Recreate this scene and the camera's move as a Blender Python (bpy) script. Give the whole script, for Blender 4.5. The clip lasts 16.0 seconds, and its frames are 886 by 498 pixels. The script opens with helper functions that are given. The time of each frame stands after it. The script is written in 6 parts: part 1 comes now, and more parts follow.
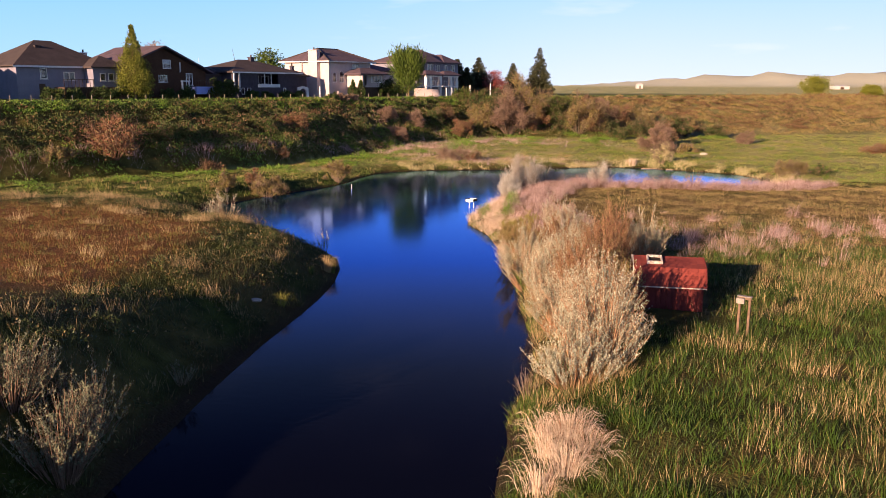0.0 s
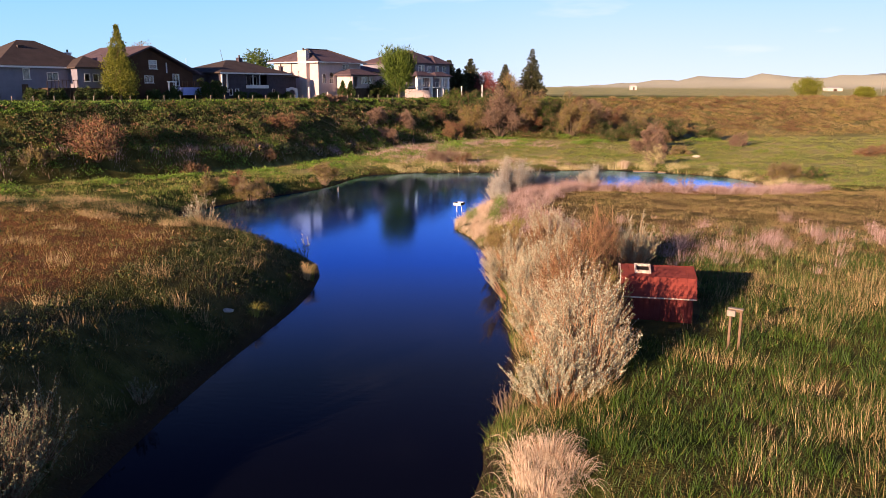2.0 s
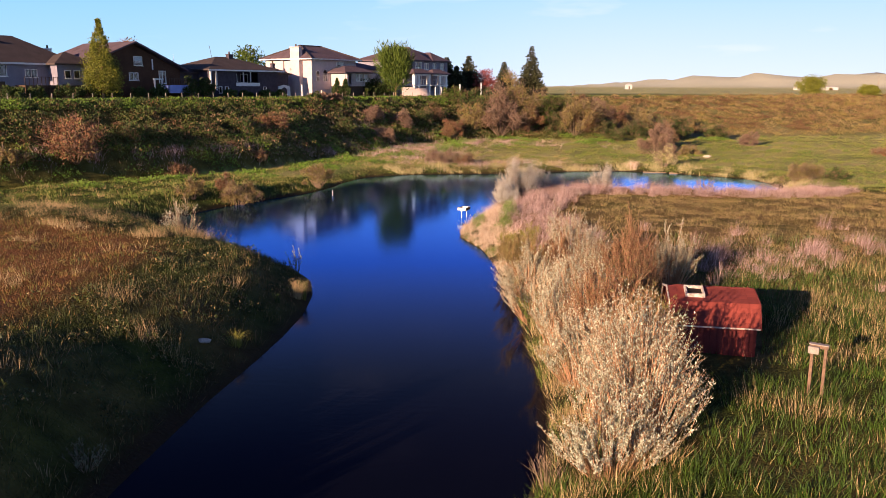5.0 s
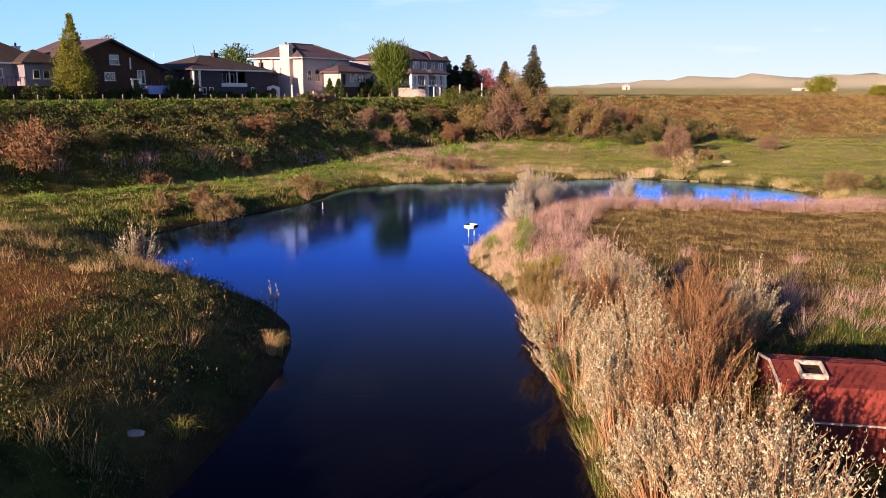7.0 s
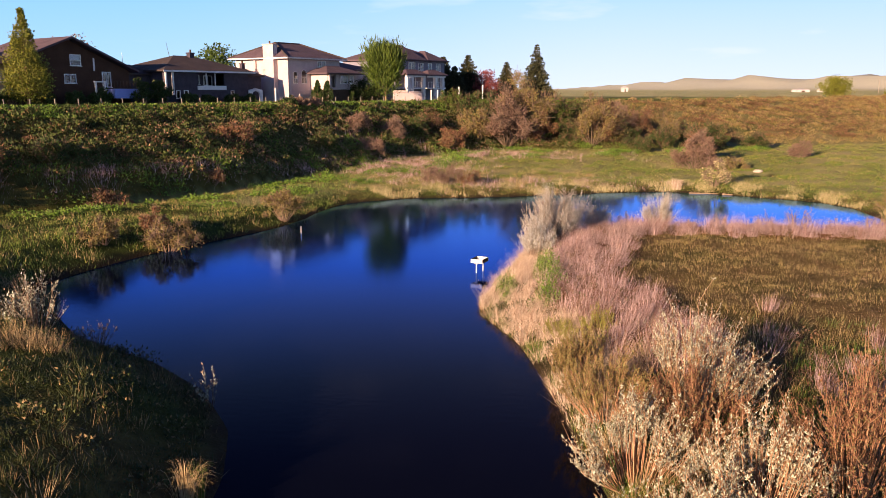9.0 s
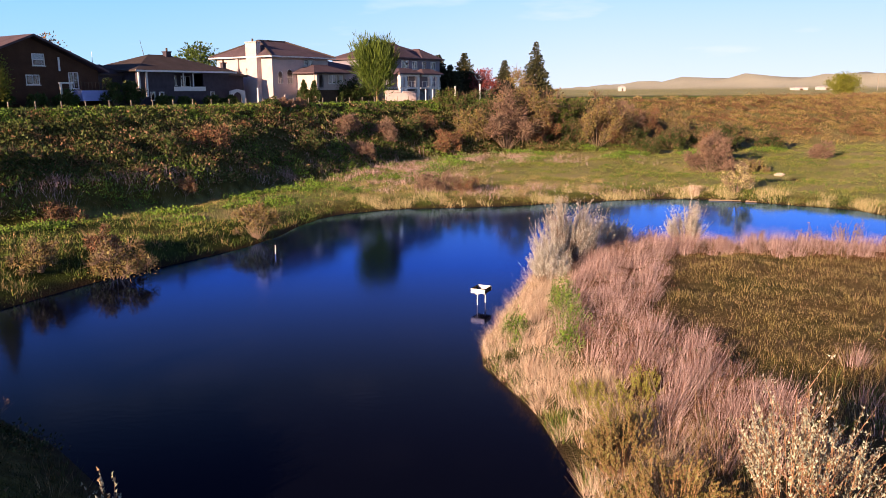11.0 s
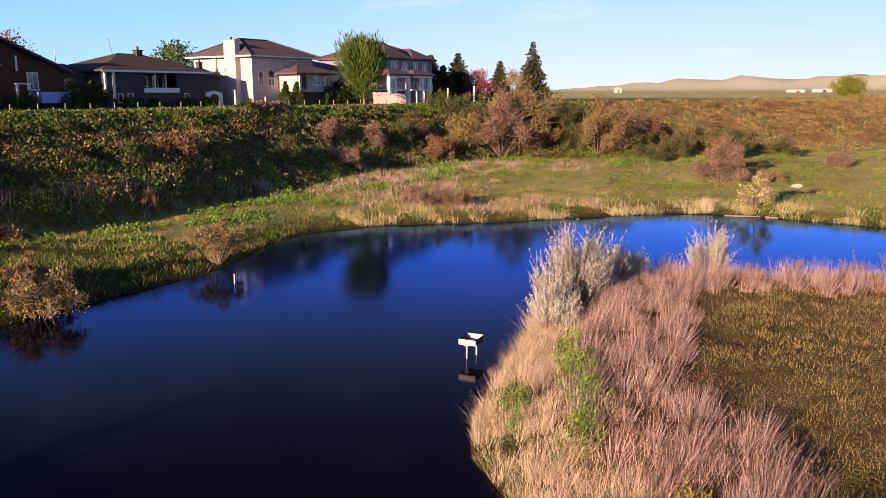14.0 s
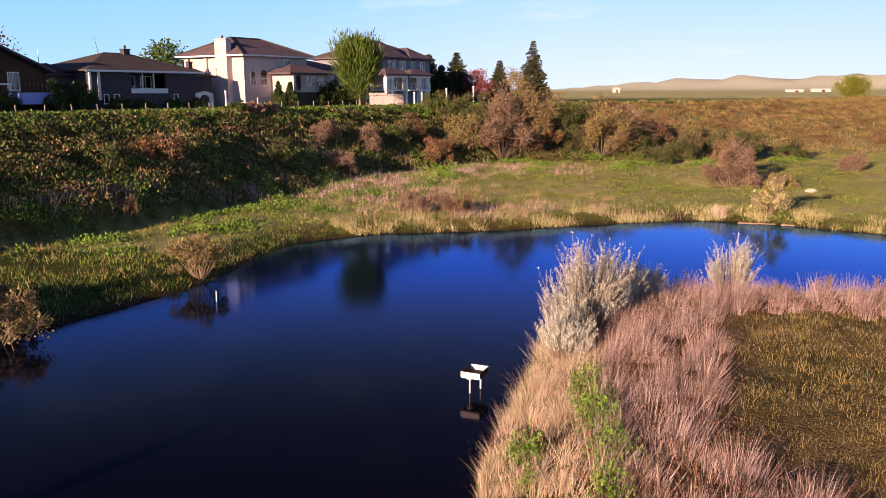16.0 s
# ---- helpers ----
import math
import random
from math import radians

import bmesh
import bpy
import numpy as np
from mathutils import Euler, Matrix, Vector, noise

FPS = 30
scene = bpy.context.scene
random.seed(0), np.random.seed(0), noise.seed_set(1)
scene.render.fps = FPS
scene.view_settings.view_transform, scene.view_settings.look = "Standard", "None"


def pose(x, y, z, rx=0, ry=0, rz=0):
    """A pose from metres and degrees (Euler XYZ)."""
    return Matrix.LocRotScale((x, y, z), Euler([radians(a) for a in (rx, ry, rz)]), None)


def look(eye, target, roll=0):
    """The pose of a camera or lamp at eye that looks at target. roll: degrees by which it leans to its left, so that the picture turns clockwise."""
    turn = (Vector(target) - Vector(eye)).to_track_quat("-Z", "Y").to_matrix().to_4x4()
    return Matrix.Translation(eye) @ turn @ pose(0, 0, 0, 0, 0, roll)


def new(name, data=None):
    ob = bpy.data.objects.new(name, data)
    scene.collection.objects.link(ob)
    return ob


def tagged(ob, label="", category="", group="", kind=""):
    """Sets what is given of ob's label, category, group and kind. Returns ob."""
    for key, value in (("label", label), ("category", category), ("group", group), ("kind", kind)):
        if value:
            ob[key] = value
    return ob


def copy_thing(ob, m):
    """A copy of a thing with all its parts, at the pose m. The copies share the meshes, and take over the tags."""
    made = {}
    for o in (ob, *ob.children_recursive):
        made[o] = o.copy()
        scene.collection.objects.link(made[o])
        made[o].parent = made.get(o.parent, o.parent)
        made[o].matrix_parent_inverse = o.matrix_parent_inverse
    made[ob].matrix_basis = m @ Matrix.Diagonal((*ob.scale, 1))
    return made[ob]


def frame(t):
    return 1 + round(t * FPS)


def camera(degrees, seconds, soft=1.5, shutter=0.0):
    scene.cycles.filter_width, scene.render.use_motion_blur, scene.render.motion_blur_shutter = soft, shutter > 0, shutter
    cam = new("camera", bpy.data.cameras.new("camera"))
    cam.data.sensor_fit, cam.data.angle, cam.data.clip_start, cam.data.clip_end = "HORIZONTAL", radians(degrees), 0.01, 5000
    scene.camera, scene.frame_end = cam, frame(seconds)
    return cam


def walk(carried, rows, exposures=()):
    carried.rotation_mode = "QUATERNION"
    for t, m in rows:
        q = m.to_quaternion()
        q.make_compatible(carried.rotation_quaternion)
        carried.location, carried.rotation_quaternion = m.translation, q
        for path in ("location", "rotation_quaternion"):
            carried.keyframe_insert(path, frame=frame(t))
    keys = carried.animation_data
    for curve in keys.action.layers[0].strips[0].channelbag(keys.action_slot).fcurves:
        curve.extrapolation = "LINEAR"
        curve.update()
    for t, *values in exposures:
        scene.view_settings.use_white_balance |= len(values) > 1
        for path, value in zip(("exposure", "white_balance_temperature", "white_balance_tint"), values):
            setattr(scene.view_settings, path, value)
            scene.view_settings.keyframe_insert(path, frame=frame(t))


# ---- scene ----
cam = camera(58.1, 16.0, soft=0.8)
PATH = [
    (0, (2.917, 0.544, 9.899), (2.698, 2.492, 9.498), 0.3),
    (0.5, (3.062, 0.945, 9.914), (2.846, 2.893, 9.515), 0.3),
    (1, (3.238, 1.287, 9.93), (3.025, 3.235, 9.531), 0.3),
    (1.5, (3.357, 1.593, 9.932), (3.148, 3.542, 9.533), 0.4),
    (2, (3.355, 1.991, 9.918), (3.15, 3.94, 9.52), 0.4),
    (2.5, (3.25, 2.421, 9.888), (3.047, 4.371, 9.49), 0.4),
    (3, (3.072, 2.941, 9.84), (2.873, 4.891, 9.441), 0.4),
    (3.5, (2.924, 3.677, 9.76), (2.726, 5.627, 9.362), 0.4),
    (6, (1.502, 9.964, 9.565), (1.316, 11.915, 9.166), 0.3),
    (6.5, (1.185, 11.966, 9.574), (1.001, 13.917, 9.177), 0.3),
    (7, (0.844, 14.291, 9.57), (0.663, 16.243, 9.173), 0.3),
    (7.5, (0.487, 16.878, 9.58), (0.306, 18.829, 9.182), 0.2),
    (8, (0.135, 19.591, 9.608), (-0.044, 21.543, 9.214), 0.1),
    (8.5, (-0.19, 22.157, 9.613), (-0.365, 24.111, 9.221), 0.1),
    (9, (-0.335, 24.352, 9.503), (-0.509, 26.305, 9.113), 0.1),
    (9.5, (-0.512, 26.138, 9.366), (-0.685, 28.093, 8.977), -0.3),
    (12, (-0.848, 34.23, 9.345), (-1.011, 36.186, 8.957), -0.2),
    (12.5, (-0.811, 35.404, 9.413), (-0.972, 37.359, 9.027), -0.1),
    (13, (-0.789, 36.307, 9.473), (-0.948, 38.263, 9.086), -0.1),
    (13.5, (-0.816, 37.108, 9.535), (-0.974, 39.064, 9.148), -0.1),
    (14, (-0.896, 37.827, 9.567), (-1.051, 39.783, 9.18), -0.1),
    (14.5, (-0.954, 38.555, 9.571), (-1.109, 40.511, 9.184), -0.2),
    (15, (-1.053, 39.334, 9.583), (-1.207, 41.29, 9.195), -0.1),
    (15.5, (-1.164, 40.168, 9.633), (-1.316, 42.124, 9.244), -0.1),
    (16, (-1.217, 41.003, 9.666), (-1.367, 42.96, 9.278), -0.1),
]
walk(cam, [(t, look(eye, target, roll)) for t, eye, target, roll in PATH])


# ---------------------------------------------------------------- world, sun
SUN_EL, SUN_AZ = 12.0, 212.5          # degrees; azimuth clockwise from +Y
world = bpy.data.worlds.new("evening_sky")
scene.world = world
world.use_nodes = True
wn, wl = world.node_tree.nodes, world.node_tree.links
sky = wn.new("ShaderNodeTexSky")
sky.sky_type, sky.sun_disc = "NISHITA", False
sky.sun_elevation, sky.sun_rotation = radians(SUN_EL), radians(SUN_AZ)
sky.altitude, sky.air_density, sky.dust_density, sky.ozone_density = 700, 1.0, 0.3, 3.0
# deep violet blue overhead, pale haze towards the horizon
tint = wn.new("ShaderNodeMix")
tint.data_type, tint.blend_type = "RGBA", "MULTIPLY"
tint.inputs[0].default_value = 1.0
tint.inputs[7].default_value = (0.52, 0.46, 0.92, 1)
wl.new(sky.outputs[0], tint.inputs[6])
dome, split, ramp, haze = wn.new("ShaderNodeTexCoord"), wn.new("ShaderNodeSeparateXYZ"), wn.new("ShaderNodeMapRange"), wn.new("ShaderNodeMix")
ramp.interpolation_type = "SMOOTHSTEP"
ramp.inputs["From Min"].default_value, ramp.inputs["From Max"].default_value = 0.11, 0.46
ramp.inputs["To Min"].default_value, ramp.inputs["To Max"].default_value = 0.92, 0.0
wl.new(dome.outputs["Generated"], split.inputs[0])
wl.new(split.outputs["Z"], ramp.inputs["Value"])
haze.data_type = "RGBA"
haze.inputs[7].default_value = (4.7, 7.9, 13.0, 1)
wl.new(ramp.outputs[0], haze.inputs[0])
wl.new(tint.outputs[2], haze.inputs[6])
low_ramp, low_haze = wn.new("ShaderNodeMapRange"), wn.new("ShaderNodeMix")
low_ramp.inputs["From Min"].default_value, low_ramp.inputs["From Max"].default_value = 0.0, 0.13
low_ramp.inputs["To Min"].default_value, low_ramp.inputs["To Max"].default_value = 0.85, 0.0
low_haze.data_type = "RGBA"
low_haze.inputs[7].default_value = (9.4, 9.8, 11.2, 1)
wl.new(split.outputs["Z"], low_ramp.inputs["Value"])
wl.new(low_ramp.outputs[0], low_haze.inputs[0])
wl.new(haze.outputs[2], low_haze.inputs[6])
# a few thin pinkish clouds
cloud_map, cloud, cloud_ramp, clouds = wn.new("ShaderNodeMapping"), wn.new("ShaderNodeTexNoise"), wn.new("ShaderNodeMapRange"), wn.new("ShaderNodeMix")
cloud_map.inputs["Scale"].default_value, cloud_map.inputs["Location"].default_value = (5, 5, 26), (2.1, 0.9, 0.6)
cloud.inputs["Scale"].default_value, cloud.inputs["Detail"].default_value = 1.3, 4
cloud_ramp.inputs["From Min"].default_value, cloud_ramp.inputs["From Max"].default_value = 0.60, 0.82
cloud_ramp.inputs["To Max"].default_value = 0.4
clouds.data_type = "RGBA"
clouds.inputs[7].default_value = (12.0, 11.0, 12.5, 1)
wl.new(dome.outputs["Generated"], cloud_map.inputs[0])
wl.new(cloud_map.outputs[0], cloud.inputs["Vector"])
wl.new(cloud.outputs["Fac"], cloud_ramp.inputs["Value"])
wl.new(cloud_ramp.outputs[0], clouds.inputs[0])
wl.new(low_haze.outputs[2], clouds.inputs[6])
# deeper blue a quarter turn away from the sun, paler opposite to it
turn_dot, turn_ramp, deep = wn.new("ShaderNodeVectorMath"), wn.new("ShaderNodeMapRange"), wn.new("ShaderNodeMix")
turn_dot.operation, turn_dot.inputs[1].default_value = "DOT_PRODUCT", (-0.83, 0.55, 0.0)
turn_ramp.interpolation_type = "SMOOTHSTEP"
turn_ramp.inputs["From Min"].default_value, turn_ramp.inputs["From Max"].default_value = 0.42, 0.98
deep.data_type, deep.blend_type = "RGBA", "MULTIPLY"
deep.inputs[7].default_value = (0.60, 0.86, 0.93, 1)
wl.new(dome.outputs["Generated"], turn_dot.inputs[0])
wl.new(turn_dot.outputs["Value"], turn_ramp.inputs["Value"])
wl.new(turn_ramp.outputs[0], deep.inputs[0])
wl.new(clouds.outputs[2], deep.inputs[6])
wl.new(deep.outputs[2], wn["Background"].inputs[0])
wn["Background"].inputs[1].default_value = 0.045

sun = new("sun", bpy.data.lights.new("sun", "SUN"))
sun.data.energy, sun.data.angle, sun.data.color = 5.3, radians(0.6), (1.0, 0.652, 0.435)
to_sun = Vector((math.sin(radians(SUN_AZ)) * math.cos(radians(SUN_EL)), math.cos(radians(SUN_AZ)) * math.cos(radians(SUN_EL)), math.sin(radians(SUN_EL))))
sun.matrix_world = look((-60, -110, 60), Vector((-60, -110, 60)) - to_sun)

scene.view_settings.exposure = 1.2


# ---------------------------------------------------------------- materials
def mat(name, a, b, scale=1.0, rough=0.85, bump=0.0, island=0.0, per_object=0.0, metal=0.0, fine=9.0, spec=0.3, c=None, c_amount=0.5):
    """Two colours mixed by noise at two scales; island / per_object: how far single pieces differ; c: a third colour for some pieces."""
    m = bpy.data.materials.new(name)
    m.use_nodes = True
    n, l = m.node_tree.nodes, m.node_tree.links
    p = n["Principled BSDF"]
    tc = n.new("ShaderNodeTexCoord")
    n1, n2 = n.new("ShaderNodeTexNoise"), n.new("ShaderNodeTexNoise")
    n1.inputs["Scale"].default_value, n1.inputs["Detail"].default_value = scale, 3
    n2.inputs["Scale"].default_value, n2.inputs["Detail"].default_value = scale * fine, 2
    for t in (n1, n2):
        l.new(tc.outputs["Object"], t.inputs["Vector"])
    add = n.new("ShaderNodeMath")
    add.operation = "MULTIPLY_ADD"
    add.inputs[1].default_value = 0.5
    half = n.new("ShaderNodeMath")
    half.operation, half.inputs[1].default_value = "MULTIPLY", 0.5
    l.new(n2.outputs["Fac"], half.inputs[0])
    l.new(n1.outputs["Fac"], add.inputs[0])
    l.new(half.outputs[0], add.inputs[2])
    rng = n.new("ShaderNodeMapRange")
    rng.inputs["From Min"].default_value, rng.inputs["From Max"].default_value = 0.34, 0.66
    l.new(add.outputs[0], rng.inputs["Value"])
    fac = rng.outputs[0]
    for amount, source in ((island, "ShaderNodeNewGeometry"), (per_object, "ShaderNodeObjectInfo")):
        if amount:
            g = n.new(source)
            out = g.outputs["Random Per Island"] if source == "ShaderNodeNewGeometry" else g.outputs["Random"]
            mx = n.new("ShaderNodeMix")
            mx.inputs[0].default_value = amount
            l.new(fac, mx.inputs[2])
            l.new(out, mx.inputs[3])
            fac = mx.outputs[0]
    mix = n.new("ShaderNodeMix")
    mix.data_type = "RGBA"
    mix.inputs[6].default_value, mix.inputs[7].default_value = tuple(a)[:3] + (1,), tuple(b)[:3] + (1,)
    l.new(fac, mix.inputs[0])
    col = mix.outputs[2]
    if c is not None:
        g = n.new("ShaderNodeNewGeometry")
        k = n.new("ShaderNodeMath")
        k.operation, k.inputs[1].default_value = "MULTIPLY", 7.31
        fr = n.new("ShaderNodeMath")
        fr.operation = "FRACT"
        l.new(g.outputs["Random Per Island"], k.inputs[0])
        l.new(k.outputs[0], fr.inputs[0])
        gt = n.new("ShaderNodeMath")
        gt.operation, gt.inputs[1].default_value = "LESS_THAN", c_amount
        l.new(fr.outputs[0], gt.inputs[0])
        m2 = n.new("ShaderNodeMix")
        m2.data_type = "RGBA"
        l.new(gt.outputs[0], m2.inputs[0])
        l.new(col, m2.inputs[6])
        m2.inputs[7].default_value = tuple(c)[:3] + (1,)
        col = m2.outputs[2]
    l.new(col, p.inputs["Base Color"])
    p.inputs["Roughness"].default_value, p.inputs["Metallic"].default_value = rough, metal
    p.inputs["Specular IOR Level"].default_value = spec
    if bump:
        bp = n.new("ShaderNodeBump")
        bp.inputs["Strength"].default_value, bp.inputs["Distance"].default_value = 1.0, bump
        l.new(add.outputs[0], bp.inputs["Height"])
        l.new(bp.outputs[0], p.inputs["Normal"])
    return m


def ground_material():
    """Soil and short sward: meadow green, dry tan, brown for wetland stubble and under the spit's dry grass, and dark
    mud, laid by three maps of the land; far land and hills carry haze in their paler colour.
    """
    m = bpy.data.materials.new("land")
    m.use_nodes = True
    n, l = m.node_tree.nodes, m.node_tree.links
    p = n["Principled BSDF"]
    tc = n.new("ShaderNodeTexCoord")
    noises = []
    for s, d in ((0.12, 4), (1.3, 4), (9.0, 3)):
        t = n.new("ShaderNodeTexNoise")
        t.inputs["Scale"].default_value, t.inputs["Detail"].default_value = s, d
        l.new(tc.outputs["Object"], t.inputs["Vector"])
        noises.append(t.outputs["Fac"])

    def mixed(fac, a, b):
        x = n.new("ShaderNodeMix")
        x.data_type = "RGBA"
        l.new(fac, x.inputs[0])
        for i, v in ((6, a), (7, b)):
            if isinstance(v, tuple):
                x.inputs[i].default_value = v
            else:
                l.new(v, x.inputs[i])
        return x.outputs[2]

    def stretch(s, lo, hi):
        r = n.new("ShaderNodeMapRange")
        r.inputs["From Min"].default_value, r.inputs["From Max"].default_value = lo, hi
        l.new(s, r.inputs["Value"])
        return r.outputs[0]
    green = mixed(stretch(noises[1], 0.3, 0.7), (0.014, 0.030, 0.005, 1), (0.06, 0.08, 0.014, 1))
    dry = mixed(stretch(noises[1], 0.3, 0.7), (0.09, 0.06, 0.022, 1), (0.19, 0.13, 0.052, 1))
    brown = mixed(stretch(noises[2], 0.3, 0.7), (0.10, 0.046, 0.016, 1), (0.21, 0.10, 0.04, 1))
    # Far land and hills below: haze is put in as lighter, greyer colour.
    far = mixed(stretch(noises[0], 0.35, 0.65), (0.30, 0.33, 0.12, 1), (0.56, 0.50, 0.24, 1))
    mud = mixed(noises[2], (0.02, 0.014, 0.008, 1), (0.05, 0.035, 0.02, 1))
    col = green
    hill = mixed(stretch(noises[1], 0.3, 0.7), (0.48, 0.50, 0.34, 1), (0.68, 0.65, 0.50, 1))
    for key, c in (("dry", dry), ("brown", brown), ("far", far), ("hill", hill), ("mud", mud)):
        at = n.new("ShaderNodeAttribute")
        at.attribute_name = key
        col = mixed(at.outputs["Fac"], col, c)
    l.new(col, p.inputs["Base Color"])
    p.inputs["Roughness"].default_value, p.inputs["Specular IOR Level"].default_value = 0.95, 0.1
    bp = n.new("ShaderNodeBump")
    bp.inputs["Strength"].default_value, bp.inputs["Distance"].default_value = 0.8, 0.12
    l.new(noises[2], bp.inputs["Height"])
    l.new(bp.outputs[0], p.inputs["Normal"])
    return m


def water_material():
    """Dark water; Fresnel lets the sky, tinted blue, take over towards the far side."""
    m = bpy.data.materials.new("pond_water")
    m.use_nodes = True
    n, l = m.node_tree.nodes, m.node_tree.links
    n.remove(n["Principled BSDF"])
    body, gloss, mix, fr = n.new("ShaderNodeBsdfDiffuse"), n.new("ShaderNodeBsdfGlossy"), n.new("ShaderNodeMixShader"), n.new("ShaderNodeFresnel")
    body.inputs["Color"].default_value = (0.0034, 0.0040, 0.0066, 1)
    gloss.inputs["Color"].default_value, gloss.inputs["Roughness"].default_value = (0.19, 0.36, 1.0, 1), 0.085
    fr.inputs["IOR"].default_value = 1.36
    tc, mp, t, bp = n.new("ShaderNodeTexCoord"), n.new("ShaderNodeMapping"), n.new("ShaderNodeTexNoise"), n.new("ShaderNodeBump")
    mp.inputs["Scale"].default_value = (0.9, 2.2, 1)
    t.inputs["Scale"].default_value, t.inputs["Detail"].default_value = 2.0, 3
    bp.inputs["Strength"].default_value, bp.inputs["Distance"].default_value = 0.3, 0.006
    l.new(tc.outputs["Object"], mp.inputs[0])
    l.new(mp.outputs[0], t.inputs["Vector"])
    l.new(t.outputs["Fac"], bp.inputs["Height"])
    l.new(bp.outputs[0], gloss.inputs["Normal"])
    l.new(bp.outputs[0], fr.inputs["Normal"])
    pw = n.new("ShaderNodeMath")
    pw.operation, pw.inputs[1].default_value = "POWER", 1.5
    gain = n.new("ShaderNodeMath")
    gain.operation, gain.use_clamp, gain.inputs[1].default_value = "MULTIPLY", True, 2.9
    l.new(fr.outputs[0], pw.inputs[0])
    l.new(pw.outputs[0], gain.inputs[0])
    l.new(gain.outputs[0], mix.inputs[0])
    # the reflection is tinted by viewing angle: dull looking down, blue towards the far side
    tone = n.new("ShaderNodeValToRGB")
    tone.color_ramp.elements[0].position, tone.color_ramp.elements[0].color = 0.135, (0.37, 0.32, 0.39, 1)
    tone.color_ramp.elements[1].position, tone.color_ramp.elements[1].color = 0.28, (0.135, 0.29, 1.0, 1)
    e = tone.color_ramp.elements.new(0.62)
    e.color = (0.36, 0.62, 1.0, 1)
    l.new(fr.outputs[0], tone.inputs[0])
    l.new(tone.outputs[0], gloss.inputs["Color"])
    l.new(body.outputs[0], mix.inputs[1])
    l.new(gloss.outputs[0], mix.inputs[2])
    l.new(mix.outputs[0], n["Material Output"].inputs["Surface"])
    return m


LAND, WATER = ground_material(), water_material()
GREEN_BLADE = mat("green_blades", (0.007, 0.024, 0.003), (0.08, 0.148, 0.015), 0.25, 0.55, island=0.6, c=(0.22, 0.18, 0.06), c_amount=0.06)
OLIVE_BLADE = mat("olive_blades", (0.075, 0.066, 0.018), (0.36, 0.30, 0.10), 0.3, 0.7, island=0.6, c=(0.30, 0.20, 0.11), c_amount=0.28)
GOLD_BLADE = mat("golden_green_blades", (0.16, 0.13, 0.03), (0.37, 0.27, 0.08), 0.12, 0.7, island=0.12, c=(0.15, 0.15, 0.035), c_amount=0.2)
TAN_BLADE = mat("tan_blades", (0.24, 0.165, 0.075), (0.60, 0.47, 0.25), 0.3, 0.7, island=0.6, c=(0.12, 0.075, 0.03), c_amount=0.2)
RANK_BLADE = mat("rank_green_blades", (0.034, 0.08, 0.009), (0.16, 0.22, 0.028), 0.2, 0.6, island=0.5, c=(0.36, 0.27, 0.11), c_amount=0.15)
# Bank grass: a dark green, kept darker still for the bank's shade.
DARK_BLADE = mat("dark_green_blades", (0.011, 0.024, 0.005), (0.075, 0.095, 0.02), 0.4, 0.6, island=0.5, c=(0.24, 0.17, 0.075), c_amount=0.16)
STRAW = mat("straw", (0.34, 0.26, 0.18), (0.80, 0.66, 0.51), 0.7, 0.7, island=0.6, c=(0.26, 0.14, 0.08), c_amount=0.2)
PINK_STRAW = mat("rosy_dry_grass", (0.13, 0.08, 0.075), (0.70, 0.53, 0.50), 0.55, 0.75, island=0.78, c=(0.17, 0.08, 0.06), c_amount=0.24)
BROWN_BLADE = mat("brown_sedge", (0.11, 0.056, 0.018), (0.27, 0.135, 0.048), 0.3, 0.8, island=0.5, c=(0.12, 0.125, 0.024), c_amount=0.45)
YELLOW_BLADE = mat("yellow_green_blades", (0.15, 0.17, 0.024), (0.36, 0.34, 0.07), 0.15, 0.7, island=0.2, c=(0.36, 0.29, 0.11), c_amount=0.12)
WEED_LEAF = mat("weed_leaves", (0.014, 0.030, 0.006), (0.115, 0.15, 0.03), 0.15, 0.7, island=0.6, c=(0.20, 0.12, 0.06), c_amount=0.15)
WEED_BROWN = mat("brown_weeds", (0.06, 0.032, 0.016), (0.24, 0.135, 0.07), 0.2, 0.8, island=0.6, c=(0.06, 0.07, 0.02), c_amount=0.2)
# Lighter copy of the weed leaf, for the part of the slope in sun.
LIT_SCRUB_LEAF = mat("lit_scrub_leaves", (0.022, 0.042, 0.010), (0.17, 0.205, 0.05), 0.15, 0.7, island=0.62, c=(0.30, 0.18, 0.11), c_amount=0.2)
PALE_REED = mat("pale_yellow_reed", (0.28, 0.23, 0.11), (0.70, 0.61, 0.34), 0.7, 0.7, island=0.55, c=(0.16, 0.17, 0.04), c_amount=0.25)
FRESH_LEAF = mat("fresh_ground_leaves", (0.05, 0.115, 0.010), (0.20, 0.33, 0.035), 0.3, 0.6, island=0.5, c=(0.05, 0.07, 0.02), c_amount=0.2)


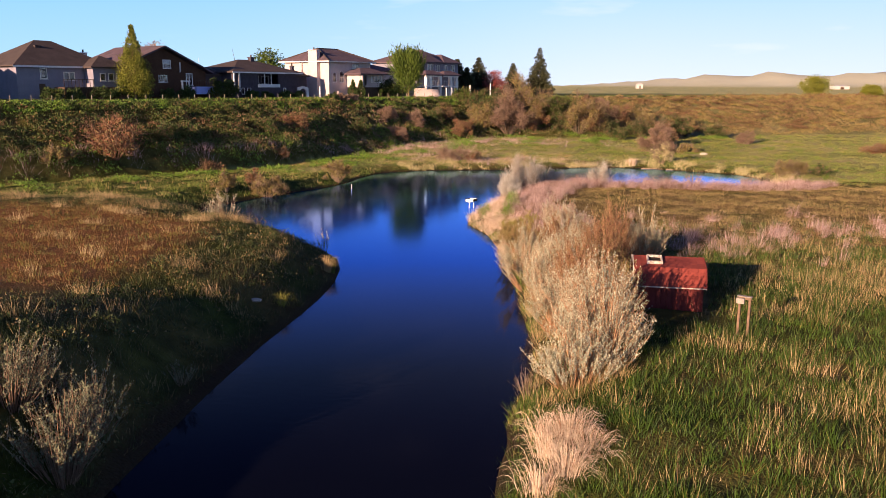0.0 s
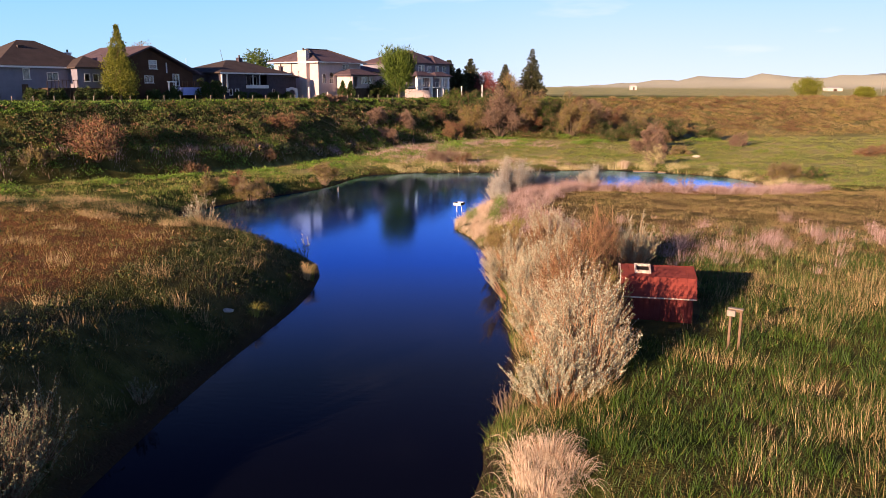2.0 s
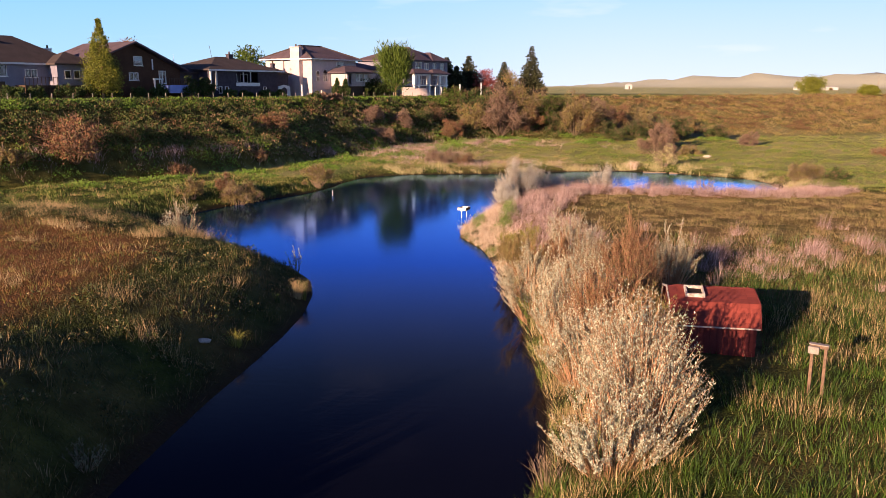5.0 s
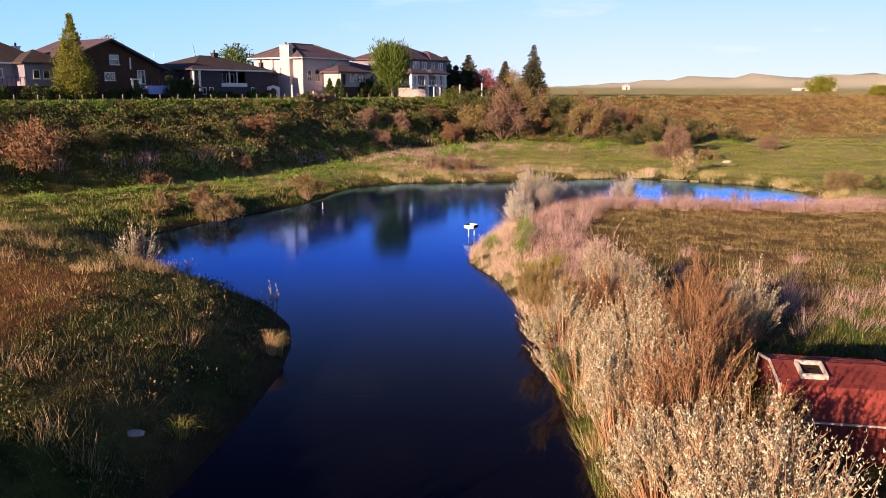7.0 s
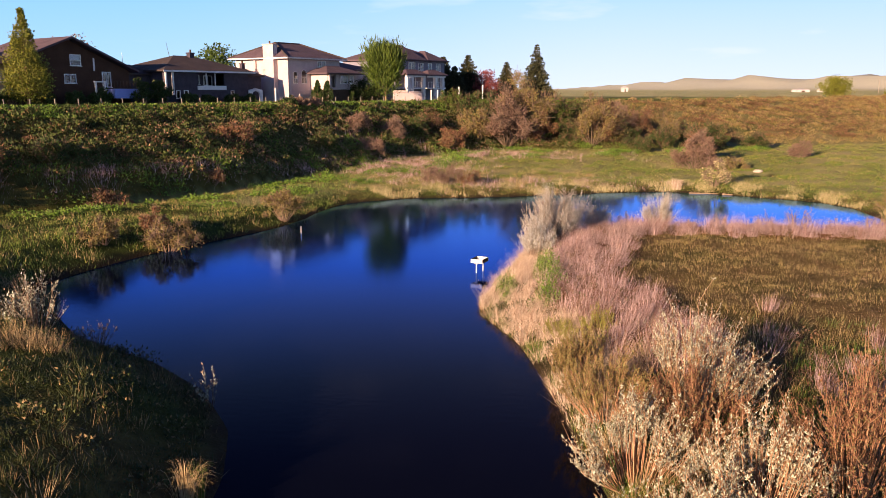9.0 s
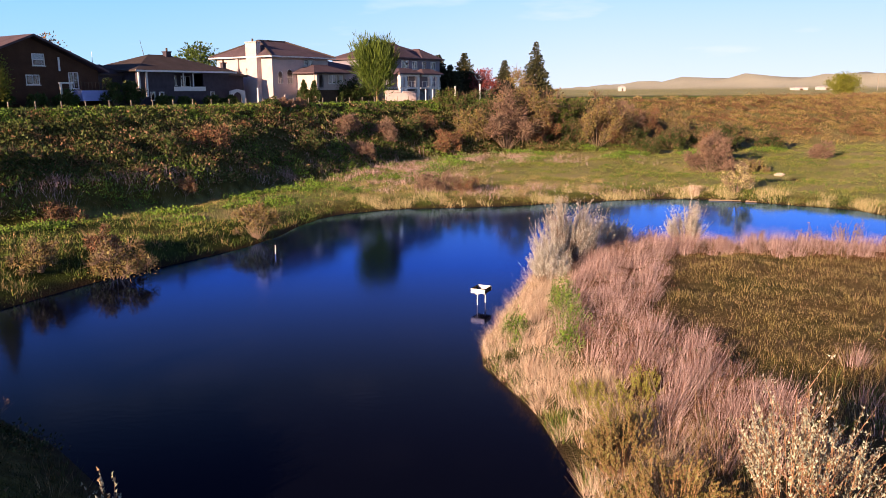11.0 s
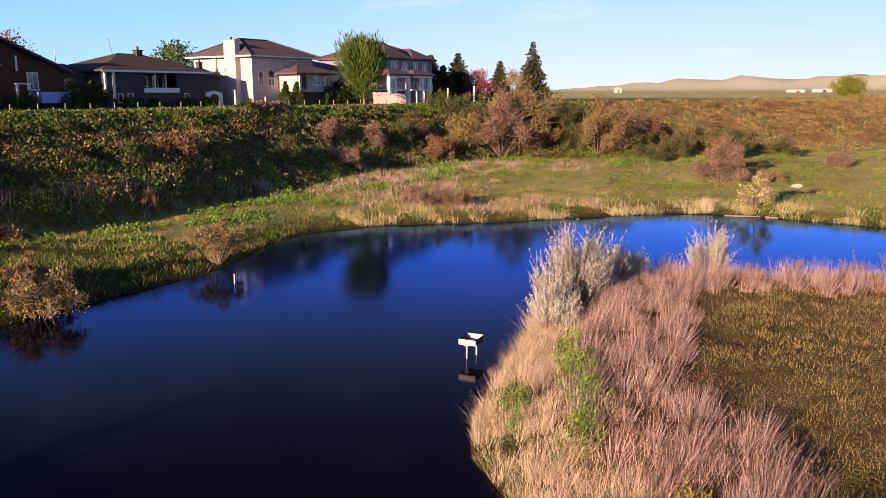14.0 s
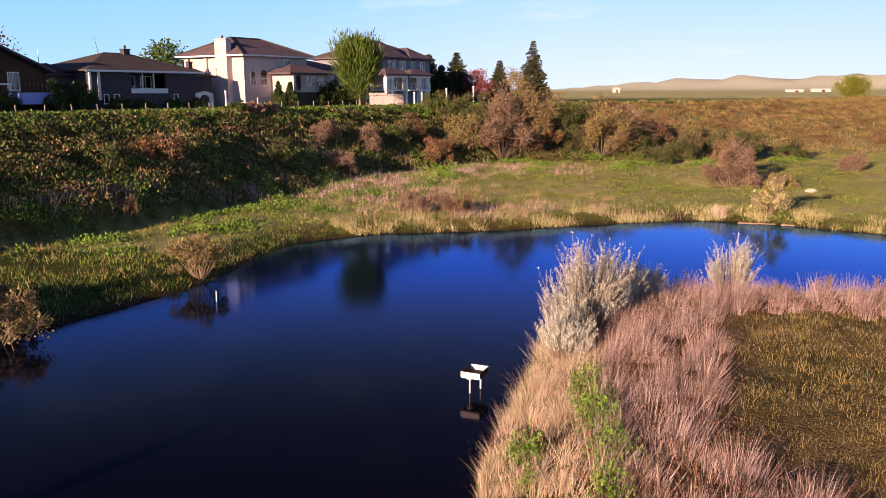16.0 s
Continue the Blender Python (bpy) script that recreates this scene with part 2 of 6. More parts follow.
# ---------------------------------------------------------------- the lie of the land
POND = [(2.2, -25), (2.2, 8), (2.2, 19.6), (2.4, 21.5), (2.3, 23.3), (2.6, 25), (3.0, 27), (3.1, 30), (2.8, 33), (2.4, 37), (2.1, 41.6), (1.5, 45), (0.8, 49.8),
        (0, 53.4), (-1.0, 55.9), (-1.7, 57.5), (-1.8, 59.5), (-1.5, 61.5), (-0.9, 64.5), (-0.3, 67.8), (0.3, 71), (1.5, 74.5), (4.5, 77), (8, 78.5),
        (12, 78.5), (16, 77.8), (20, 77.5), (23, 78.5), (26, 82), (27.3, 87), (27.5, 92), (26, 95.8), (23.4, 97.5), (20, 99.6), (16, 101.5), (12.6, 101.8),
        (8, 100.4), (3.6, 98.7), (-0.7, 96.8), (-4.8, 95.6), (-9, 94.9), (-11.8, 93.3), (-14, 91.6), (-15, 89.4), (-15.7, 85.6), (-15.9, 82.5)]
POND += [(-16.4, 80), (-17, 78), (-17.9, 76), (-18.8, 74.3), (-19.8, 72.2), (-21, 70.3), (-22, 67.5), (-23, 64), (-23.4, 61), (-22.6, 58.5), (-20, 56), (-17.5, 53.2),
         (-15, 51.6), (-13, 50.4), (-10.2, 47.9), (-8.3, 45), (-7.45, 42.3), (-7.0, 39), (-6.95, 36), (-7.05, 33.5), (-7.35, 29), (-7.5, 24), (-7.4, 19), (-7.2, 8), (-7, -25)]
CREST = [(-330, -260), (-150, -60), (-110, 0), (-75, 45), (-48, 82), (-38, 97), (-27, 114), (-14, 134), (-4, 150), (8, 160), (26, 172), (50, 192), (85, 235), (150, 310), (300, 470), (900, 1000)]
FOOT = [(-300, -270), (-115, -40), (-80, 20), (-52, 58), (-36, 80), (-28, 90), (-22, 103), (-13, 124), (-1, 134), (12, 137), (26, 141), (44, 148), (70, 161), (110, 190), (200, 270), (500, 560), (1000, 900)]


def seg_dist(x, y, pts, closed=False):
    best = np.full(x.shape, 1e9)
    n = len(pts)
    for i in range(n if closed else n - 1):
        (ax, ay), (bx, by) = pts[i], pts[(i + 1) % n]
        dx, dy = bx - ax, by - ay
        t = np.clip(((x - ax) * dx + (y - ay) * dy) / (dx * dx + dy * dy), 0, 1)
        best = np.minimum(best, (x - ax - t * dx) ** 2 + (y - ay - t * dy) ** 2)
    return np.sqrt(best)


def within(x, y, pts):
    res = np.zeros(x.shape, bool)
    n = len(pts)
    for i in range(n):
        (ax, ay), (bx, by) = pts[i], pts[(i + 1) % n]
        c = (ay > y) != (by > y)
        res ^= c & (x < (bx - ax) * (y - ay) / ((by - ay) if by != ay else 1e-9) + ax)
    return res


def smooth(v, lo, hi):
    t = np.clip((v - lo) / (hi - lo), 0, 1)
    return t * t * (3 - 2 * t)


def wob(x, y, s, seed=0.0):
    """Cheap rolling noise, about -1 to 1, of wavelength s metres."""
    k = 6.283 / s
    return (np.sin(k * (x * 0.83 + y * 0.41) + seed * 1.7 + 1.9 * np.sin(k * 0.53 * (y - 0.4 * x) + seed)) + np.sin(k * (1.31 * y - 0.62 * x) + 2.1 + seed * 2.3 + 1.4 * np.sin(k * 0.71 * (x + 0.3 * y))) +
            0.6 * np.sin(k * 2.3 * (0.7 * x + 0.72 * y) + seed * 3.1)) / 2.6


PLATEAU = CREST + [(900, 4800), (-4800, 4800), (-4800, -4800), (-330, -4800)]
LOWLAND = FOOT + [(4800, 900), (4800, -4800), (-300, -4800)]


def land(x, y):
    """Height of the ground, and where it is what: distance to the water's edge, plateau, slope (0 foot to 1 crest)."""
    x, y = np.asarray(x, float), np.asarray(y, float)
    inside = within(x, y, POND)
    d = seg_dist(x, y, POND, True)
    west = smooth(-x, 4, 7) * (1 - smooth(y, 52, 60))
    north = smooth(y, 70, 82)
    width = 4.0 + 1.0 * west - 1.0 * north
    # The nearest west bank is raised further so that it falls in shade.
    top = 1.15 + (0.95 + 1.2 * (1 - smooth(y, 20, 31))) * west - 0.45 * north
    low = top * ((0.25 - 0.10 * west) * np.clip(d / 0.7, 0, 1) + (0.75 + 0.10 * west) * ((1 - west) * smooth(d, 0.2, width) + west * (0.74 * smooth(d, 0.4, 3.7) + 0.26 * smooth(d, 2.8, 8.0)))) + 0.9 * smooth(d, 6, 40) * north
    low += (0.10 * wob(x, y, 9, 1) + 0.05 * wob(x, y, 3.1, 2)) * smooth(d, 0.5, 3)
    low -= 0.75 * np.exp(-(((x - 22) / 7.5) ** 2 + ((y - 119) / 2.2) ** 2)) + 0.6 * np.exp(-(((x - 28) / 4) ** 2 + ((y - 113) / 1.8) ** 2))
    plateau, lowland = within(x, y, PLATEAU), within(x, y, LOWLAND)
    dc, df = seg_dist(x, y, CREST), seg_dist(x, y, FOOT)
    u = np.where(plateau, 1.0, np.where(lowland, 0.0, df / (df + dc + 1e-6)))
    left = smooth(-x, 21, 28)
    s = 0.86 * u + 0.14 * smooth(u, 0, 1)
    cut = left * (smooth(u, 0.0, 0.11) * 1.5 - 1.5 * u * (u > 0) * smooth(u, 0.0, 0.11)) * (1 - plateau)
    z = low * (1 - s) + 8.0 * s + cut + (0.28 * wob(x, y, 7.5, 3) + 0.12 * wob(x, y, 2.7, 4)) * smooth(u, 0.03, 0.2) * (1 - smooth(u, 0.85, 1.0))
    z -= 0.7 * left * np.exp(-(df / 2.2) ** 2) * lowland
    r = np.hypot(x, y)
    far = smooth(r, 350, 1500)
    z = z + plateau * (0.25 * wob(x, y, 60, 5) * smooth(dc, 10, 60)) + far * (2.0 * wob(x, y, 420, 6))
    hills = np.zeros_like(x)
    for hx, hy, wx, wy, hh in ((700, 2500, 80, 200, 19), (690, 2560, 330, 260, 20), (480, 2650, 170, 260, 20), (300, 2800, 300, 300, 10), (980, 2500, 240, 260, 34), (1300, 2500, 280, 300, 38), (1750, 2450, 420, 300, 40), (830, 2300, 420, 160, 6)):
        hills = hills + hh * np.exp(-(((x - hx) / wx) ** 2 + ((y - hy) / wy) ** 2))
    z = z + 0.82 * hills * (1 + 0.26 * wob(x, y, 300, 7) + 0.28 * wob(x, y, 140, 8) + 0.22 * wob(x, y, 75, 3))
    z = np.where(inside, -0.45 * np.minimum(d, 4), z)
    return z, np.where(inside, -d, d), u, plateau, lowland


def gz(x, y):
    return float(land(np.array([x]), np.array([y]))[0][0])


def lines(lo, hi, step, reach, grow=1.16):
    mid = list(np.arange(lo, hi + 1e-6, step))
    for sign, end in ((1, mid[-1]), (-1, mid[0])):
        s, v, extra = step, end, []
        while abs(v) < reach:
            s = min(s * grow, 95.0)
            v += sign * s
            extra.append(v)
        mid = mid + extra if sign > 0 else extra[::-1] + mid
    return np.array(mid)


def sheet(name, verts, faces, material, smooth_shade=True):
    me = bpy.data.meshes.new(name)
    verts = np.ascontiguousarray(verts, np.float32)
    faces = np.ascontiguousarray(faces, np.int32)
    me.vertices.add(len(verts))
    me.vertices.foreach_set("co", verts.ravel())
    k = faces.shape[1]
    me.loops.add(faces.size)
    me.loops.foreach_set("vertex_index", faces.ravel())
    me.polygons.add(len(faces))
    me.polygons.foreach_set("loop_start", np.arange(0, faces.size, k, dtype=np.int32))
    me.polygons.foreach_set("use_smooth", np.full(len(faces), smooth_shade))
    me.materials.append(material)
    me.update(calc_edges=True)
    return me


def build_ground():
    gx, gy = lines(-52, 56, 0.75, 4600), lines(8, 150, 0.75, 4600)
    X, Y = np.meshgrid(gx, gy)
    x, y = X.ravel(), Y.ravel()
    z, d, u, plateau, lowland = land(x, y)
    nx, ny = len(gx), len(gy)
    i = (np.arange(ny - 1)[:, None] * nx + np.arange(nx - 1)[None, :]).ravel()
    me = sheet("ground", np.stack([x, y, z], 1), np.stack([i, i + 1, i + nx + 1, i + nx], 1), LAND)
    east = (x > -3) & (y < 79) & lowland
    r = np.hypot(x, y)
    dry = np.clip(0.25 - 0.25 * smooth(-x, 8, 18) * (y > 56) + 0.45 * wob(x, y, 11, 9) + 0.5 * east * smooth(d, 2, 6) * (y > 40), 0, 1) * lowland + 0.4 * (~lowland & ~plateau)
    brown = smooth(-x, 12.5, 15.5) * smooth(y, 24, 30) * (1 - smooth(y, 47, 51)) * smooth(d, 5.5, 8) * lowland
    # Shade between the spit's dry tufts is helped by darker red-brown ground.
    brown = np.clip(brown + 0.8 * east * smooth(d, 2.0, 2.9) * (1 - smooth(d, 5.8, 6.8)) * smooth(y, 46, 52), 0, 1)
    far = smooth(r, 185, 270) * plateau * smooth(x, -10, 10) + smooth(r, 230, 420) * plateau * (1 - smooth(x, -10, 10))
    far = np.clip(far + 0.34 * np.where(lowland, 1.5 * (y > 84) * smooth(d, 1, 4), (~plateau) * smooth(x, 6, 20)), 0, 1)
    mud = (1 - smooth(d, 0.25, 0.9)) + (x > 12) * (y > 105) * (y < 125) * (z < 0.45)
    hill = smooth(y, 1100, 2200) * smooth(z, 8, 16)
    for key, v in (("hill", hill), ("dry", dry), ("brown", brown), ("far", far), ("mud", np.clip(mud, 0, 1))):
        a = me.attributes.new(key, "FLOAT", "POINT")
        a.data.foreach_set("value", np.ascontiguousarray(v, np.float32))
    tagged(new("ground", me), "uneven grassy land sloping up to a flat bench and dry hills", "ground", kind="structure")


build_ground()
me = sheet("water", np.array([(-34, -40, 0), (34, -40, 0), (34, 126, 0), (-34, 126, 0)]), np.array([(0, 1, 2, 3)]), WATER)
tagged(new("water", me), "still dark blue pond water with faint ripples", "water", kind="structure")


# ---------------------------------------------------------------- grasses
def blades(rng, base, height, width, lean, cheap=False):
    """Blades standing at base (n,3): lean (n,2) is how far the tip hangs over, in metres."""
    n = len(base)
    a = rng.uniform(0, 6.283, n)
    w = np.stack([np.cos(a), np.sin(a), np.zeros(n)], 1) * (width * 0.5)[:, None]
    tip = base + np.concatenate([lean, height[:, None]], 1)
    if cheap:
        v = np.stack([base - w, base + w, tip], 1).reshape(-1, 3)
        return v, (np.arange(n)[:, None] * 3 + np.array([0, 1, 2])[None])
    mid = base + np.concatenate([lean * 0.32, height[:, None] * 0.6], 1)
    v = np.stack([base - w * 0.7, base + w * 0.7, mid - w, mid + w, tip], 1).reshape(-1, 3)
    f = np.array([(0, 1, 3), (0, 3, 2), (2, 3, 4)])
    return v, (np.arange(n)[:, None, None] * 5 + f[None]).reshape(-1, 3)


def scatter(rng, n, box, weight):
    """About n places in box, thinned by weight(x, y, d, u, plateau, lowland) in 0..1."""
    out, tries = [], 0
    have = 0
    while have < n and tries < 40:
        m = max(2000, int(1.5 * (n - have)))
        x, y = rng.uniform(box[0], box[2], m), rng.uniform(box[1], box[3], m)
        z, d, u, pl, lo = land(x, y)
        keep = rng.random(m) < weight(x, y, d, u, pl, lo)
        out.append(np.stack([x, y, z], 1)[keep])
        have += keep.sum()
        tries += 1
    return np.concatenate(out)[:n]


def grass(name, label, material, seed, clumps, per, box, weight, height, width, spread, droop, cheap=False, jitter=0.45, wind=(0.02, 0.01), category="grass"):
    rng = np.random.default_rng(seed)
    c = scatter(rng, clumps, box, weight)
    tall = rng.uniform(1 - jitter, 1 + jitter, len(c)) * (0.85 + 0.3 * wob(c[:, 0], c[:, 1], 4.3, seed))
    k = np.repeat(np.arange(len(c)), per)
    off = rng.normal(0, spread, (len(k), 2))
    b = c[k].copy()
    b[:, :2] += off
    z, d, *_ = land(b[:, 0], b[:, 1])
    ok = d > 0.02
    b[:, 2] = z - 0.03
    h = height * tall[k] * rng.uniform(0.55, 1.1, len(k))
    tilt = rng.normal(0, 0.22 * droop, (len(c), 2))
    lean = off / (spread + 1e-6) * (droop * h)[:, None] * 0.6 + tilt[k] * h[:, None] + rng.normal(0, 0.35 * droop, (len(k), 2)) * h[:, None] + np.array(wind) * h[:, None]
    w = width * rng.uniform(0.6, 1.3, len(k))
    v, f = blades(rng, b[ok], h[ok], w[ok], lean[ok], cheap)
    return tagged(new(name, sheet(name, v, f, material, False)), label, category, kind="stuff")


def mounds(name, label, material, seed, count, per, box, weight, r, h, leaf, category="weeds"):
    """Low leafy cushions: a shell of small leaves round each of count places."""
    rng = np.random.default_rng(seed)
    c = scatter(rng, count, box, weight)
    size = rng.uniform(0.5, 1.5, len(c))
    k = np.repeat(np.arange(len(c)), per)
    n = len(k)
    d = rng.normal(0, 1, (n, 3))
    d[:, 2] = np.abs(d[:, 2])
    d /= np.linalg.norm(d, axis=1, keepdims=True)
    shell = (size[k] * rng.uniform(0.7, 1.08, n) * (1 + 0.25 * np.sin(4 * np.arctan2(d[:, 1], d[:, 0]) + 9 * size[k])))[:, None]
    at = c[k] + d * shell * np.array([r, r, h])
    at[:, 2] = np.maximum(at[:, 2], land(at[:, 0], at[:, 1])[0] + 0.03 + (at[:, 2] - c[k][:, 2]) * 0.6)
    aim = d + rng.normal(0, 0.6, (n, 3)) + np.array([0, 0, 0.35])
    aim /= np.linalg.norm(aim, axis=1, keepdims=True)
    side = np.cross(aim, rng.normal(0, 1, (n, 3)))
    side /= np.linalg.norm(side, axis=1, keepdims=True) + 1e-9
    ln = leaf * rng.uniform(0.6, 1.3, n)
    v = np.stack([at - side * (ln * 0.38)[:, None], at + side * (ln * 0.38)[:, None], at + aim * ln[:, None]], 1).reshape(-1, 3)
    return tagged(new(name, sheet(name, v, np.arange(n * 3).reshape(-1, 3), material, False)), label, category, kind="stuff")


def near_east(x, y, d, u, pl, lo):
    return (x > 2) * (d > 0.25) * lo * np.clip(0.8 + 0.4 * wob(x, y, 5, 1), 0.45, 1) * (1 - 0.75 * smooth(y, 42, 52))


def straw_east(x, y, d, u, pl, lo):
    return (x > 2) * (d > 0.6) * lo * np.clip(0.025 + 0.9 * np.clip(wob(x, y, 7.3, 14), 0, 1) * np.clip(wob(x, y, 2.9, 3) + 0.5, 0, 1) + 0.55 * smooth(x, 8, 14) * (y < 26) * np.clip(wob(x, y, 3.7, 8) + 0.7, 0, 1) + 0.9 * np.exp(-(((x - 18) / 4) ** 2 + ((y - 37) / 4) ** 2)), 0, 1)


def rosy_gaps(x, y):
    """Bare gaps at two scales in the dry grass."""
    return np.clip(0.34 + 1.1 * wob(x, y, 1.5, 5) + 0.55 * wob(x, y, 4.3, 9), 0.0, 1)


def rosy(x, y, d, u, pl, lo):
    band = smooth(d, 2.0, 2.9) * (1 - smooth(d + 0.5 * wob(x, y, 6, 3), 5.7, 6.6)) * smooth(y, 46, 52)
    patch = np.clip(0.75 * np.exp(-((x - 21) / 8) ** 2 - ((y - 50 - 0.3 * (x - 21) - 2 * wob(x, y, 9, 2)) / 2.2) ** 2) * np.clip(0.5 + wob(x, y, 5, 6), 0, 1) + 0.8 * np.exp(-((x - 9.5) / 3) ** 2 - ((y - 46) / 3.5) ** 2) + 0.5 * np.clip(wob(x, y, 6, 21) - 0.3, 0, 1) * (y < 58), 0, 1) * smooth(y, 40, 44) * smooth(x, 7, 10)
    return (x > -4) * (y < 79.5) * lo * np.maximum(band, patch) * rosy_gaps(x, y)


def olive(x, y, d, u, pl, lo):
    return (x > 2) * (y > 43) * (y < 80) * lo * smooth(d + 0.5 * wob(x, y, 6, 3), 5.4, 6.6) * np.clip(0.72 + 0.5 * wob(x, y, 6, 2) + 0.35 * wob(x, y, 1.7, 4), 0.05, 1)


def fringe_east(x, y, d, u, pl, lo):
    return (x > -4) * (d > 0.08) * (d < 2.3) * np.clip(0.75 + 0.7 * wob(x, y, 3.2, 33), 0.1, 1) * (1 - np.exp(-(((x - 1.3) / 0.8) ** 2 + ((y - 61.5) / 3.2) ** 2))) * smooth(y, 44, 50) * (y < 82) * lo


def west_bank(x, y, d, u, pl, lo):
    return (x < -6) * (y < 60) * lo * (d > 0.3) * (1 - 0.97 * smooth(-x, 12.5, 15) * (y > 24) * (y < 50) * smooth(d, 4.8, 6.5)) * np.clip(0.75 + 0.4 * wob(x, y, 4, 6), 0.1, 1)


def west_patch(x, y, d, u, pl, lo):
    return smooth(-x, 12, 15) * smooth(y, 24, 30) * (1 - smooth(y, 48, 52)) * smooth(d, 5, 8) * lo * np.clip(0.8 + 0.5 * wob(x, y, 3, 8), 0, 1) * (np.abs(y - 27.5 + 0.28 * (x + 15)) > 0.45)


def west_straw(x, y, d, u, pl, lo):
    return (x < -8) * (y < 60) * lo * (d > 1.0) * np.clip(1.5 * wob(x, y, 6, 31) - 0.75 + 0.9 * np.exp(-(((x + 15) / 2.5) ** 2 + ((y - 48) / 3) ** 2)) + 0.5 * smooth(-x, 18, 24) * smooth(y, 49, 52) + 0.9 * np.exp(-((d - 6.6) / 1.3) ** 2) * smooth(y, 34, 40) * np.clip(wob(x, y, 4.1, 5) + 0.5, 0, 1), 0, 1)


def north(x, y, d, u, pl, lo):
    return (((x < -15) & (y > 56)) | (y > 80)) * lo * (d > 0.2) * np.clip(0.65 + 0.6 * wob(x, y, 7, 12), 0.1, 1) * (1 - 0.75 * smooth(-x, 8, 18))


def north_green(x, y, d, u, pl, lo):
    return (((x < -15) & (y > 56)) | (y > 80)) * lo * (d > 0.2) * np.clip(0.35 + 1.0 * wob(x, y, 9, 17) + 0.5 * (d < 4) + 0.4 * smooth(-x, 8, 18), 0, 1)


def north_edge(x, y, d, u, pl, lo):
    return (y > 84) * lo * (d > 0.1) * (d < 2.6) * np.clip(0.05 + 1.1 * wob(x, y, 6, 27), 0, 1) * (x > -13)


def north_rosy(x, y, d, u, pl, lo):
    a = np.exp(-(((x + 13) / 6) ** 2 + ((y - 114) / 7) ** 2)) + 0.7 * np.exp(-(((x + 5) / 5) ** 2 + ((y - 100.5) / 2.0) ** 2)) + 0.5 * np.exp(-(((x + 2) / 9) ** 2 + ((y - 127) / 4) ** 2)) + 0.5 * np.exp(-(((x - 4) / 6) ** 2 + ((y - 103) / 2) ** 2))
    lip = 1.3 * np.exp(-((u - 0.10) / 0.045) ** 2) * (x < -17) * (u > 0)
    return np.clip(a * (d > 0.5) + lip, 0, 1) * (~pl) * np.clip(0.35 + 0.9 * wob(x, y, 5, 7), 0, 1)


def slope(x, y, d, u, pl, lo):
    return (u > 0.005) * (u < 1) * (x < 24) * (1 - 0.8 * smooth(x, 6, 22))


def slope_brown(x, y, d, u, pl, lo):
    return (u > 0.06) * (u < 0.93) * np.clip(1.4 * wob(x, y, 11, 41) - 0.45 + 0.9 * smooth(x, 16, 30), 0, 1)


def slope_dry(x, y, d, u, pl, lo):
    return (u > 0.02) * (u < 1) * smooth(x, 4, 20) * np.clip(0.75 + 0.5 * wob(x, y, 8, 5), 0, 1)


def lawn(x, y, d, u, pl, lo):
    return pl * (seg_dist(x, y, CREST) < 16) * (x < 60) + (u > 0.86) * (u < 1) * (x < 5)


def shed_yard(x, y):
    """Trodden, low growth round the little shed."""
    return 1 - 0.9 * (x > 6.6) * (x < 10.6) * (y > 29.8) * (y < 36)


def slope_top(x, y, d, u, pl, lo):
    return slope(x, y, d, u, pl, lo) * (u < 0.88)


grass("meadow_grass", "lush green meadow grass beside the pond", GREEN_BLADE, 1, 13500, 15, (2, 12, 34, 54), lambda x, y, *a: near_east(x, y, *a) * shed_yard(x, y), 0.36, 0.020, 0.12, 0.5, cheap=True, jitter=0.65, wind=(0.04, 0.02))
grass("straw_tussocks", "bleached straw tussocks among green grass", TAN_BLADE, 2, 3900, 11, (2, 12, 34, 54), lambda x, y, *a: straw_east(x, y, *a) * shed_yard(x, y), 0.60, 0.011, 0.24, 0.35, jitter=0.7, cheap=True, wind=(0.05, 0.03))
grass("rosy_grass", "tall rosy tan dry grass on the spit", PINK_STRAW, 3, 1150, 66, (-3, 40, 46, 82), rosy, 0.80, 0.013, 0.15, 0.38, jitter=0.7, cheap=True, wind=(0.16, 0.06))
# Dark weeds between the tufts also deepen the gaps in the dry grass.
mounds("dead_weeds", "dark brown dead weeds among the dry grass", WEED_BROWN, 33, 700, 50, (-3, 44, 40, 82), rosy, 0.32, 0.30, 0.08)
grass("sedge_meadow", "olive and tan sedge meadow", OLIVE_BLADE, 4, 25000, 8, (4, 44, 50, 82), olive, 0.22, 0.013, 0.15, 0.6, cheap=True, jitter=0.75)
grass("reed_fringe", "pale bleached reeds leaning over the water's edge", STRAW, 5, 1250, 60, (-3, 44, 30, 84), fringe_east, 0.54, 0.012, 0.13, 0.6, jitter=0.75, cheap=True)
grass("shore_sedge", "yellow green sedge along the waterline of the spit", RANK_BLADE, 45, 330, 26, (-3, 22, 6, 76), lambda x, y, d, u, pl, lo: (x > -4) * lo * (d > 0.03) * (d < 0.6) * np.clip(0.4 + 0.8 * wob(x, y, 5, 3), 0, 1), 0.34, 0.016, 0.13, 0.6, cheap=True)
grass("willow_skirt", "dry orange grass under the willows", TAN_BLADE, 46, 700, 30, (2, 22, 10, 50), lambda x, y, d, u, pl, lo: (x > 2) * lo * (d > 0.3) * (d < 3.4) * (y > 23.5) * np.clip(0.4 + wob(x, y, 3, 9), 0, 1), 0.55, 0.013, 0.16, 0.5, jitter=0.6, cheap=True)
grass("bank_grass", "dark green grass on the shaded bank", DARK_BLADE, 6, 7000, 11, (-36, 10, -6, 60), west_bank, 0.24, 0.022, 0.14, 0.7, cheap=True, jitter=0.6)
